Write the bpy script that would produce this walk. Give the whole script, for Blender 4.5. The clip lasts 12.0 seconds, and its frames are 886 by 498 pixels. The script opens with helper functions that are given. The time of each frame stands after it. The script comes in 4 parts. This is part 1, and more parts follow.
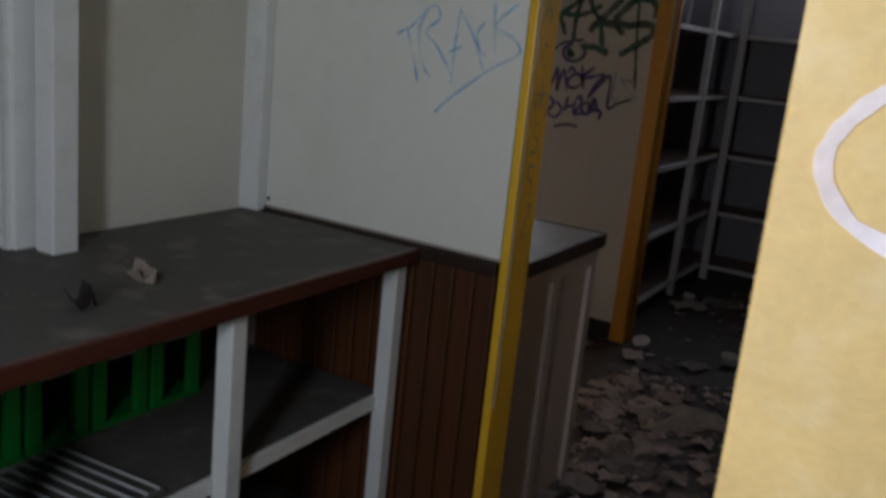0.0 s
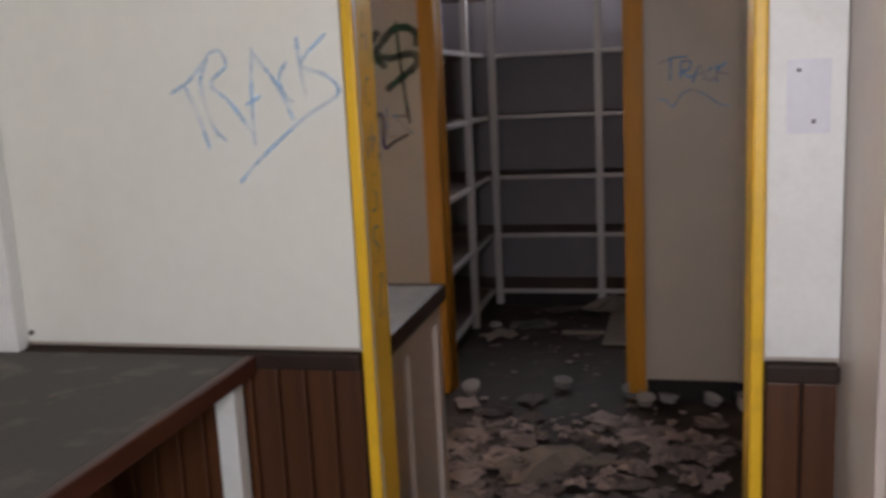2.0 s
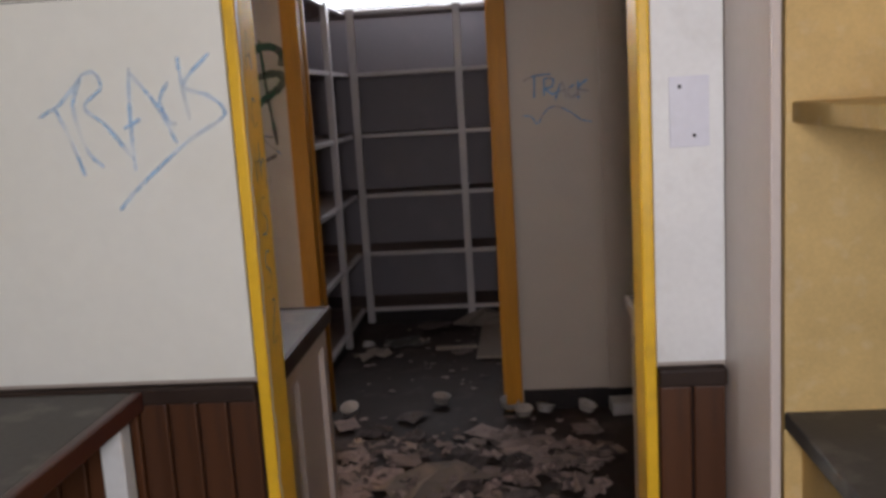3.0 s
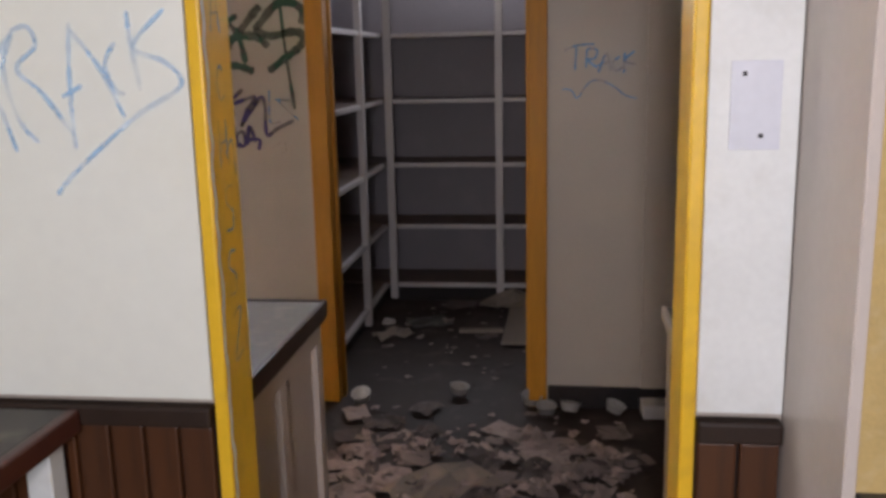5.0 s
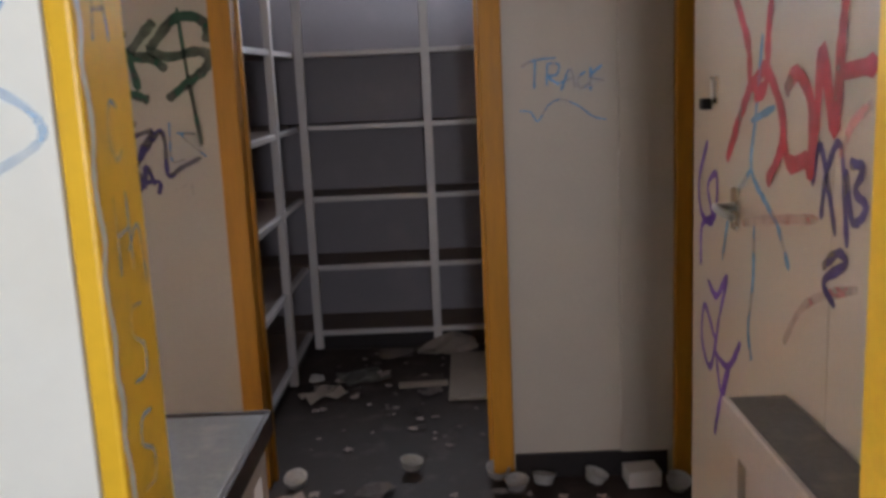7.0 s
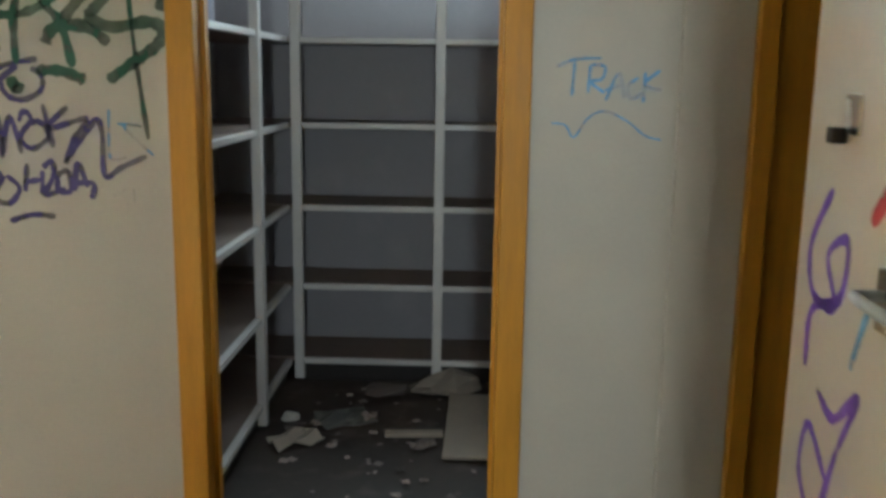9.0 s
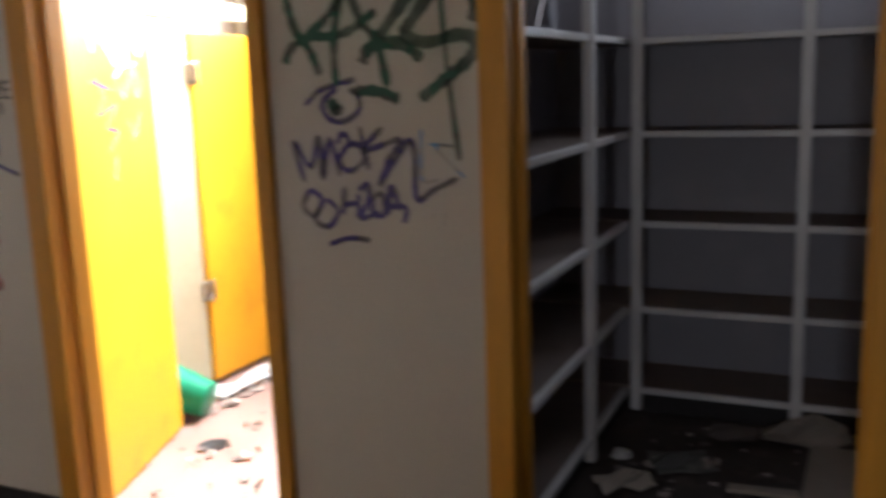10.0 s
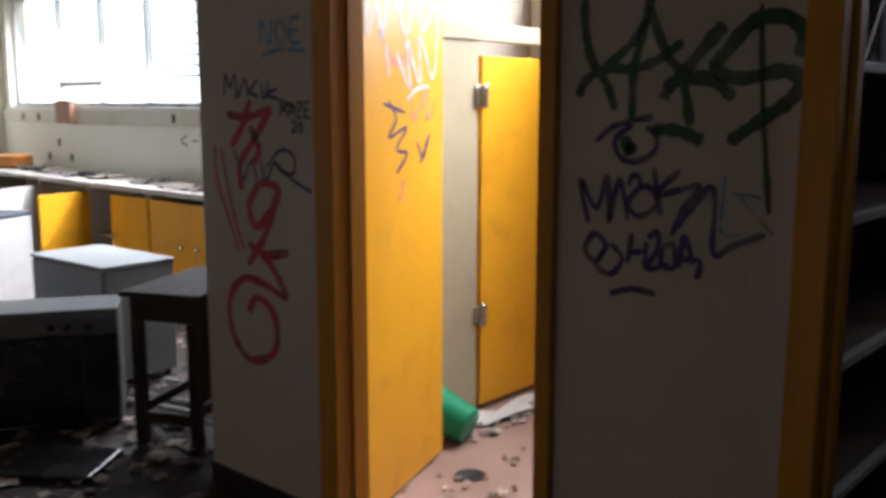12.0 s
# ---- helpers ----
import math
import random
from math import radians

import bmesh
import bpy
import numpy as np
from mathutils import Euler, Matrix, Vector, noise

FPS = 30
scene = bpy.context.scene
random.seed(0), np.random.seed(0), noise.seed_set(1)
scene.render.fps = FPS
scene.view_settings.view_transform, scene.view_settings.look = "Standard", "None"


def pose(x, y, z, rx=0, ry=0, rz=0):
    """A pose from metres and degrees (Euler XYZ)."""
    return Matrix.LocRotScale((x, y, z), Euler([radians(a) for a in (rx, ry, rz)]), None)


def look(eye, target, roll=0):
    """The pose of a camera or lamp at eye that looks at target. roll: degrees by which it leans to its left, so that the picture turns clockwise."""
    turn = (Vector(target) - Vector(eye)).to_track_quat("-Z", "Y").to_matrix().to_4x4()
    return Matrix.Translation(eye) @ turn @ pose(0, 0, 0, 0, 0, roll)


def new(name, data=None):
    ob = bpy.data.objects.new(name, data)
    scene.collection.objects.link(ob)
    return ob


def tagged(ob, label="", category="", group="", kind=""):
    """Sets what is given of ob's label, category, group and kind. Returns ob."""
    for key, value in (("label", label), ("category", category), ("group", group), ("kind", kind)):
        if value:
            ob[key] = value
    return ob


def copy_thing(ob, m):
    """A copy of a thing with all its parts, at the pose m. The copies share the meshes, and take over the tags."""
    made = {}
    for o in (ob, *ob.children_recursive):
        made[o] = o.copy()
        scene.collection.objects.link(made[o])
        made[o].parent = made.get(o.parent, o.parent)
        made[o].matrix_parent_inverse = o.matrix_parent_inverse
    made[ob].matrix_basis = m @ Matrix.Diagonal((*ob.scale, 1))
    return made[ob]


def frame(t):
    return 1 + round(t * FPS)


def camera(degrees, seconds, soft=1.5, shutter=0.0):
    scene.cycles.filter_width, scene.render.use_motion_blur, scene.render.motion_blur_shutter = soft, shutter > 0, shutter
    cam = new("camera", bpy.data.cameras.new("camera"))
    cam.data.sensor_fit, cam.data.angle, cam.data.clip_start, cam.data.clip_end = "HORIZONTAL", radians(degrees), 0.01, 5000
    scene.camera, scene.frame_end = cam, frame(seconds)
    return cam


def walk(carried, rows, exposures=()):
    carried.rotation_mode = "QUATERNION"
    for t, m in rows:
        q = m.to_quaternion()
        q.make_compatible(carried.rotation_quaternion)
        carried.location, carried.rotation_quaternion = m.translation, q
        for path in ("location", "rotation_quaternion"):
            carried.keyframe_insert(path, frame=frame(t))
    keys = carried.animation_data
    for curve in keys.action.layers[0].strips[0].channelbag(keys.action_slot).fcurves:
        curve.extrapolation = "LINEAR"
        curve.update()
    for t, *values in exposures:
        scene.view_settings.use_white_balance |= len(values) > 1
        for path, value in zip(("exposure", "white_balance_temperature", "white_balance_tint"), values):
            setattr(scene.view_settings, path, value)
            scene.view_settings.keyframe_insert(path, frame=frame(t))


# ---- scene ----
cam = camera(52.1, 12.0, 3.4, 0.5)
SKY_STRENGTH, TORCH_FILL = 0.08, 17.5
METRES, EYE, TILT, LEAN, TURN = 2.9, 1.49, 0.0, 0.0, 29.5
ROWS = [
    (0.0, 0.0, 0.0, 0.0, 1.38, -13.67, -5.67),
    (0.5, -0.0125, 0.0204, -0.0003, 0.88, -11.52, -2.54),
    (1.0, -0.0287, 0.0854, -0.0084, -1.57, -10.22, -0.48),
    (1.5, -0.0385, 0.1345, -0.0131, -8.19, -11.25, 1.26),
    (2.0, -0.057, 0.1589, -0.0126, -16.25, -10.16, 2.74),
    (2.5, -0.0736, 0.1717, -0.0085, -22.45, -10.16, 2.39),
    (3.0, -0.0787, 0.1728, -0.0107, -25.48, -9.52, 3.42),
    (5.0, -0.0115, 0.2625, -0.0038, -22.51, -11.76, 1.21),
    (5.5, -0.0148, 0.3131, -0.0057, -25.74, -9.09, 0.37),
    (6.0, -0.0323, 0.3837, -0.0101, -27.56, -9.32, 2.14),
    (6.5, -0.0209, 0.4259, -0.0119, -29.01, -12.44, 3.04),
    (7.0, 0.0193, 0.4709, -0.0013, -29.17, -10.8, 2.59),
    (9.0, 0.1397, 0.6698, -0.0042, -27.76, -10.84, -0.88),
    (9.5, 0.2097, 0.743, -0.0001, -15.74, -10.79, 0.04),
    (10.0, 0.2101, 0.7674, 0.0021, -5.28, -10.55, 1.99),
    (10.5, 0.1869, 0.7843, 0.0097, 5.98, -10.0, 2.2),
    (11.0, 0.1865, 0.7952, 0.0163, 11.43, -10.06, 1.96),
    (11.5, 0.1939, 0.7992, 0.0176, 14.97, -9.79, 1.13),
    (12.0, 0.2013, 0.8351, 0.017, 12.5, -9.17, -0.02),
]
EXPOSURES = [(0.0, -0.50, 5650, 9), (0.6, -0.52, 5250, 15), (1.0, 0.08, 5800, 14), (1.5, 0.4, 6100, 16), (2.0, 0.64, 6200, 18), (2.5, 0.64, 6200, 19), (3.0, 0.66, 6200, 19),
             (5.0, 1.08, 6100, 18), (5.5, 1.2, 6100, 17), (6.5, 1.2, 6000, 15), (7.0, 1.22, 5850, 14), (9.0, 1.85, 5450, -9), (9.5, 1.05, 5500, 3),
             (10.0, 0.6, 5600, 9), (10.5, -0.15, 5550, 6), (11.5, -1.22, 5700, 9), (12.0, -1.3, 5750, 12)]
walk(cam, [(t, pose(0, 0, EYE, TILT, LEAN, TURN) @ pose(METRES * x, METRES * y, METRES * z, 90 + pitch, roll, yaw)) for t, x, y, z, yaw, pitch, roll in ROWS], EXPOSURES)

# ---- world, sun, large lights ----
world = bpy.data.worlds.new("sky")
scene.world = world
world.use_nodes = True
wn, wl = world.node_tree.nodes, world.node_tree.links
sky = wn.new("ShaderNodeTexSky")
sky.sky_type, sky.sun_disc = "NISHITA", False
sky.sun_elevation, sky.sun_rotation = radians(30), radians(63)
wl.new(sky.outputs[0], wn["Background"].inputs[0])
wn["Background"].inputs[1].default_value = SKY_STRENGTH


def lamp(name, kind, energy, colour, m, size=(1, 1), angle=0.5, spread=180):
    data = bpy.data.lights.new(name, kind)
    data.energy, data.color = energy, colour
    if kind == "AREA":
        data.shape, data.size, data.size_y = "RECTANGLE", size[0], size[1]
        data.spread = radians(spread)
    if kind == "SUN":
        data.angle = radians(angle)
    ob = new(name, data)
    ob.matrix_world = m
    return ob


lamp("sun", "SUN", 5.0, (1, 0.95, 0.86), look((0, 0, 20), (-10, -5, 13.5)))
# fixed lamp added behind the start, in place of a torch carried along the walk
lamp("entrance_daylight", "AREA", TORCH_FILL, (1.0, 0.96, 0.94), look((-0.43, -0.40, 1.55), (-0.5, 2.0, 1.40)), (0.20, 0.6))
# daylight in the openings of the outer wall
lamp("kitchen_daylight", "AREA", 380, (1.0, 0.98, 0.95), look((-7.6, 6.42, 2.0), (-8.0, 4.4, 0.2)), (5.4, 0.85), 0.5, 105)
lamp("washroom_daylight", "AREA", 115, (1.0, 0.97, 0.9), look((-2.95, 6.40, 2.32), (-3.1, 4.9, 0.8)), (1.3, 0.45), 0.5, 105)
lamp("pantry_daylight", "AREA", 10, (0.95, 0.98, 1.0), look((-0.95, 6.36, 2.52), (-1.0, 5.9, 1.2)), (1.5, 0.22))


# ---- materials ----
def material(name, base, rough=0.6, vary=0.12, scale=3.0, fine=60.0, bump=0.15, metal=0.0, spots=None, spot_amount=0.35,
             stretch=(1, 1, 1), spec=0.5, island=0.0, piece=0.0, cover=None):
    """Paint, timber, plastic or metal: a base colour varied at two scales, with stains of a second colour and fine relief."""
    m = bpy.data.materials.new(name)
    m.use_nodes = True
    n, l = m.node_tree.nodes, m.node_tree.links
    b = n["Principled BSDF"]
    co = n.new("ShaderNodeTexCoord")
    mp = n.new("ShaderNodeMapping")
    mp.inputs["Scale"].default_value = stretch
    l.new(co.outputs["Object"], mp.inputs[0])

    def tex(s, detail):
        t = n.new("ShaderNodeTexNoise")
        t.inputs["Scale"].default_value, t.inputs["Detail"].default_value = s, detail
        l.new(mp.outputs[0], t.inputs["Vector"])
        return t.outputs["Fac"]

    big, small = tex(scale, 5), tex(fine, 4)
    mix = n.new("ShaderNodeMath")
    mix.operation = "MULTIPLY_ADD"
    l.new(small, mix.inputs[0])
    mix.inputs[1].default_value = 0.6
    l.new(big, mix.inputs[2])
    ramp = n.new("ShaderNodeMapRange")
    ramp.inputs["From Min"].default_value, ramp.inputs["From Max"].default_value = 0.45, 1.15
    ramp.inputs["To Min"].default_value, ramp.inputs["To Max"].default_value = 1 - vary, 1 + vary
    l.new(mix.outputs[0], ramp.inputs["Value"])
    value = ramp.outputs[0]
    for amount, source in ((island, "Random Per Island"), (piece, "Random")):
        if amount:
            g = n.new("ShaderNodeNewGeometry" if source == "Random Per Island" else "ShaderNodeObjectInfo")
            r = n.new("ShaderNodeMapRange")
            r.inputs["To Min"].default_value, r.inputs["To Max"].default_value = 1 - amount, 1 + amount
            l.new(g.outputs[source], r.inputs["Value"])
            k = n.new("ShaderNodeMath")
            k.operation = "MULTIPLY"
            l.new(value, k.inputs[0])
            l.new(r.outputs[0], k.inputs[1])
            value = k.outputs[0]
    col = n.new("ShaderNodeVectorMath")
    col.operation = "SCALE"
    col.inputs[0].default_value = base
    l.new(value, col.inputs["Scale"])
    out = col.outputs[0]
    if spots:
        st = n.new("ShaderNodeMapRange")
        st.inputs["From Min"].default_value, st.inputs["From Max"].default_value = 0.55, 0.75
        st.inputs["To Max"].default_value = spot_amount
        l.new(tex(scale * 2.3 + 0.7, 8), st.inputs["Value"])
        mx = n.new("ShaderNodeMix")
        mx.data_type = "RGBA"
        l.new(st.outputs[0], mx.inputs["Factor"])
        l.new(out, mx.inputs["A"])
        mx.inputs["B"].default_value = (*spots, 1)
        out = mx.outputs["Result"]
    l.new(out, b.inputs["Base Color"])
    rr = n.new("ShaderNodeMapRange")
    rr.inputs["To Min"].default_value, rr.inputs["To Max"].default_value = max(0.02, rough - 0.15), min(1, rough + 0.15)
    l.new(big, rr.inputs["Value"])
    l.new(rr.outputs[0], b.inputs["Roughness"])
    b.inputs["Metallic"].default_value = metal
    b.inputs["Specular IOR Level"].default_value = spec
    if cover:
        al = n.new("ShaderNodeMapRange")
        al.inputs["From Min"].default_value, al.inputs["From Max"].default_value = 0.3, 0.7
        al.inputs["To Min"].default_value, al.inputs["To Max"].default_value = cover
        l.new(tex(14, 6), al.inputs["Value"])
        l.new(al.outputs[0], b.inputs["Alpha"])
    if bump:
        bp = n.new("ShaderNodeBump")
        bp.inputs["Strength"].default_value, bp.inputs["Distance"].default_value = bump, 0.003
        l.new(mix.outputs[0], bp.inputs["Height"])
        l.new(bp.outputs[0], b.inputs["Normal"])
    return m


def glass_material(name):
    m = bpy.data.materials.new(name)
    m.use_nodes = True
    b = m.node_tree.nodes["Principled BSDF"]
    b.inputs["Transmission Weight"].default_value, b.inputs["Roughness"].default_value = 1.0, 0.02
    b.inputs["Base Color"].default_value, b.inputs["IOR"].default_value = (0.95, 0.97, 0.96, 1), 1.02
    return m


WHITE = material("white_board_paint", (0.78, 0.785, 0.715), 0.45, 0.05, 1.2, 30, 0.08, spots=(0.66, 0.63, 0.5), spot_amount=0.25)
CREAM = material("cream_wall_paint", (0.43, 0.372, 0.308), 0.5, 0.07, 1.5, 90, 0.15, spots=(0.5, 0.43, 0.33), spot_amount=0.25)
PANEL = material("cream_panel_paint", (0.66, 0.65, 0.57), 0.55, 0.06, 1.1, 70, 0.12, spots=(0.5, 0.46, 0.33), spot_amount=0.3)
# the cream wall paint again, lightened to put the kitchen's daylight into the colour
CREAM_LIT = material("cream_wall_paint_lit", (0.80, 0.76, 0.64), 0.55, 0.08, 1.2, 70, 0.15, spots=(0.5, 0.44, 0.33), spot_amount=0.35)
STUBPAINT = material("pale_pinkish_panel_paint", (0.56, 0.49, 0.44), 0.4, 0.07, 1.5, 60, 0.1, spots=(0.48, 0.40, 0.34), spot_amount=0.3)
OVENSTEEL = material("soot_grey_oven_steel", (0.15, 0.155, 0.16), 0.45, 0.2, 4, 60, 0.1, spots=(0.07, 0.065, 0.06), spot_amount=0.5)
PLATE = material("pale_lilac_plate", (0.68, 0.69, 0.75), 0.4, 0.08, 6, 60, 0.1)
POST = material("white_post_paint", (0.76, 0.77, 0.75), 0.4, 0.07, 5, 80, 0.2, spots=(0.5, 0.47, 0.4), spot_amount=0.3)
YELLOW = material("yellow_gloss_paint", (0.78, 0.47, 0.02), 0.35, 0.12, 5, 70, 0.25, spots=(0.42, 0.24, 0.05), spot_amount=0.4)
OCHRE = material("ochre_varnished_timber", (0.42, 0.185, 0.010), 0.5, 0.18, 6, 60, 0.25, spots=(0.3, 0.12, 0.02), spot_amount=0.4, stretch=(6, 6, 0.5), spec=0.3)
DOORYELLOW = material("yellow_door_paint", (0.80, 0.375, 0.010), 0.45, 0.1, 2, 60, 0.12, spots=(0.55, 0.25, 0.02), spot_amount=0.45, spec=0.3)
CHIP = material("yellow_particle_board", (0.62, 0.44, 0.17), 0.6, 0.15, 12, 160, 0.3, spots=(0.72, 0.6, 0.36), spot_amount=0.4)
BROWN = material("dark_stained_boarding", (0.092, 0.032, 0.010), 0.45, 0.25, 4, 50, 0.2, spots=(0.03, 0.014, 0.009), spot_amount=0.5, stretch=(8, 8, 0.4), piece=0.25)
REDWOOD = material("red_brown_timber_edge", (0.065, 0.018, 0.011), 0.35, 0.25, 6, 60, 0.2, spots=(0.05, 0.03, 0.02), stretch=(4, 0.5, 4))
DUSTY = material("dusty_grey_counter_laminate", (0.085, 0.08, 0.072), 0.7, 0.2, 4, 90, 0.3, spots=(0.30, 0.27, 0.23), spot_amount=0.5)
MELAMINE = material("scuffed_melamine_top", (0.125, 0.115, 0.105), 0.6, 0.3, 6, 90, 0.25, spots=(0.26, 0.22, 0.18), spot_amount=0.6, spec=0.25)
CABPINK = material("beige_cabinet_board", (0.42, 0.35, 0.30), 0.5, 0.1, 2, 60, 0.1, spots=(0.45, 0.37, 0.3), spot_amount=0.3)
VINYL = material("dark_dirty_floor_vinyl", (0.032, 0.021, 0.016), 0.65, 0.35, 3, 40, 0.4, spots=(0.11, 0.083, 0.068), spot_amount=0.5, spec=0.42)
TERRAZZO = material("pink_terrazzo_floor", (0.28, 0.17, 0.14), 0.5, 0.3, 2, 120, 0.2, spots=(0.26, 0.17, 0.14), spot_amount=0.5)
SHELFWHITE = material("white_shelf_edge_paint", (0.47, 0.44, 0.43), 0.45, 0.08, 6, 60, 0.15, spots=(0.5, 0.42, 0.38), spot_amount=0.3)
SHELFTOP = material("dusty_brown_shelf_board", (0.15, 0.105, 0.085), 0.65, 0.25, 4, 70, 0.25, spots=(0.1, 0.07, 0.06), spot_amount=0.5)
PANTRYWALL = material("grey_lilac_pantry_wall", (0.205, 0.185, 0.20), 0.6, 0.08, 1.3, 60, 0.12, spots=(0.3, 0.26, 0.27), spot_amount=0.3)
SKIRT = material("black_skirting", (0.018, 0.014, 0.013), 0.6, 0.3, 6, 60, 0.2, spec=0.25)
CEILING = material("white_ceiling_board", (0.72, 0.71, 0.68), 0.7, 0.06, 1.0, 60, 0.1, spots=(0.5, 0.45, 0.36), spot_amount=0.3)
STEEL = material("grey_painted_steel", (0.36, 0.37, 0.37), 0.4, 0.12, 3, 60, 0.1, spots=(0.3, 0.27, 0.24), spot_amount=0.35)
DARKSTEEL = material("slate_blue_painted_steel", (0.05, 0.062, 0.082), 0.5, 0.15, 3, 60, 0.1, spots=(0.2, 0.19, 0.18), spot_amount=0.3)
CHROME = material("worn_chrome", (0.6, 0.6, 0.58), 0.25, 0.1, 10, 80, 0.05, metal=1.0)
BLACK = material("black_enamel", (0.012, 0.012, 0.013), 0.25, 0.3, 5, 60, 0.05, spots=(0.05, 0.045, 0.04), spot_amount=0.4)
DESKWOOD = material("dark_school_desk_timber", (0.026, 0.014, 0.009), 0.55, 0.3, 5, 60, 0.2, stretch=(4, 1, 1), spec=0.3)
GREEN = material("green_plastic", (0.015, 0.27, 0.13), 0.35, 0.1, 4, 50, 0.05)
CRATE = material("green_crate_plastic", (0.02, 0.25, 0.035), 0.4, 0.12, 4, 50, 0.05)
PAPER = material("scattered_waste_paper", (0.185, 0.145, 0.13), 0.8, 0.25, 8, 90, 0.2, spots=(0.11, 0.08, 0.068), spot_amount=0.7, island=0.75)
PLASTIC = material("white_plastic_tub", (0.55, 0.53, 0.51), 0.35, 0.12, 8, 60, 0.1, spots=(0.4, 0.33, 0.28), spot_amount=0.4, piece=0.2)
CARD = material("pale_cardboard", (0.22, 0.18, 0.145), 0.8, 0.15, 5, 80, 0.15, spots=(0.3, 0.23, 0.18), spot_amount=0.5, piece=0.2)
CUBICLE = material("tan_cubicle_paint", (0.46, 0.39, 0.26), 0.5, 0.1, 3, 60, 0.1, spots=(0.3, 0.24, 0.15))
ORANGE = material("orange_plastic", (0.55, 0.2, 0.03), 0.5, 0.15, 6, 60, 0.1)
BRICK = material("pink_brick_block", (0.48, 0.28, 0.2), 0.8, 0.2, 8, 80, 0.3)
BENCHTOP = material("pale_dirty_bench_laminate", (0.5, 0.47, 0.43), 0.45, 0.18, 4, 80, 0.2, spots=(0.2, 0.17, 0.14), spot_amount=0.6)
PLASTER = material("broken_pale_plaster", (0.45, 0.38, 0.33), 0.9, 0.2, 10, 80, 0.3, island=0.4)
TUBMAT = material("dirty_white_tub_plastic", (0.34, 0.32, 0.30), 0.4, 0.2, 20, 90, 0.1, spots=(0.15, 0.12, 0.1), spot_amount=0.6, piece=0.3)
GLASS = glass_material("window_glass")
LOUVRE = material("frosted_louvre_glass", (0.62, 0.66, 0.66), 0.3, 0.08, 6, 60, 0.0)
GRASS = material("dry_lawn", (0.16, 0.17, 0.06), 0.9, 0.3, 0.6, 30, 0.3, spots=(0.3, 0.24, 0.12))
INK_BLUE = material("light_blue_marker", (0.20, 0.47, 0.86), 0.6, 0.3, 30, 200, 0, cover=(0.2, 0.75))
INK_PALE = material("faded_light_blue_marker", (0.27, 0.55, 0.92), 0.6, 0.3, 30, 200, 0, cover=(0.1, 0.6))
INK_GREEN = material("dark_green_spray_paint", (0.012, 0.075, 0.04), 0.5, 0.3, 20, 120, 0, cover=(0.6, 1.0))
INK_NAVY = material("navy_marker", (0.045, 0.025, 0.16), 0.5, 0.3, 30, 200, 0, cover=(0.55, 1.0))
INK_RED = material("red_spray_paint", (0.42, 0.012, 0.03), 0.5, 0.25, 20, 120, 0, cover=(0.5, 1.0))
INK_PURPLE = material("purple_marker", (0.15, 0.05, 0.46), 0.5, 0.3, 30, 200, 0, cover=(0.5, 1.0))
INK_PINK = material("pink_spray_paint", (0.75, 0.30, 0.30), 0.6, 0.3, 20, 120, 0, cover=(0.0, 0.6))
INK_WHITE = material("white_spray_paint", (0.8, 0.72, 0.74), 0.5, 0.15, 20, 120, 0, cover=(0.4, 1.0))
INK_BLACK = material("black_marker", (0.02, 0.02, 0.025), 0.5, 0.3, 30, 200, 0)


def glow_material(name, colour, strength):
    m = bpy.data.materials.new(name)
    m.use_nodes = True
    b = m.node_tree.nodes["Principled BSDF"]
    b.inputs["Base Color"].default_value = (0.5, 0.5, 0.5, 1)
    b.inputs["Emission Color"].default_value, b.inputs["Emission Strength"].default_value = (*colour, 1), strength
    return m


SKYGLOW = glow_material("glowing_white_card", (0.93, 0.97, 1.0), 9.0)


# ---- building helpers ----
def bm_box(bm, a, b):
    """An axis-aligned box from corner a to corner b."""
    v = [bm.verts.new((x, y, z)) for x in (a[0], b[0]) for y in (a[1], b[1]) for z in (a[2], b[2])]
    for f in ((0, 1, 3, 2), (4, 6, 7, 5), (0, 4, 5, 1), (2, 3, 7, 6), (0, 2, 6, 4), (1, 5, 7, 3)):
        bm.faces.new([v[i] for i in f])


def boxes(*pairs, bevel=0.0):
    bm = bmesh.new()
    for a, b in pairs:
        bm_box(bm, a, b)
    bmesh.ops.recalc_face_normals(bm, faces=bm.faces)
    if bevel:
        bmesh.ops.bevel(bm, geom=bm.edges[:], offset=bevel, segments=2, profile=0.5, affect="EDGES")
    return bm


def lathe(profile, steps=24):
    """A turned shape about z from (radius, height) pairs."""
    bm = bmesh.new()
    rings = []
    for r, z in profile:
        rings.append([bm.verts.new((r * math.cos(2 * math.pi * i / steps), r * math.sin(2 * math.pi * i / steps), z)) for i in range(steps)])
    for p, q in zip(rings, rings[1:]):
        for i in range(steps):
            bm.faces.new((p[i], p[(i + 1) % steps], q[(i + 1) % steps], q[i]))
    bm.faces.new(rings[0][::-1])
    bm.faces.new(rings[-1])
    bmesh.ops.recalc_face_normals(bm, faces=bm.faces)
    for f in bm.faces:
        f.smooth = True
    return bm


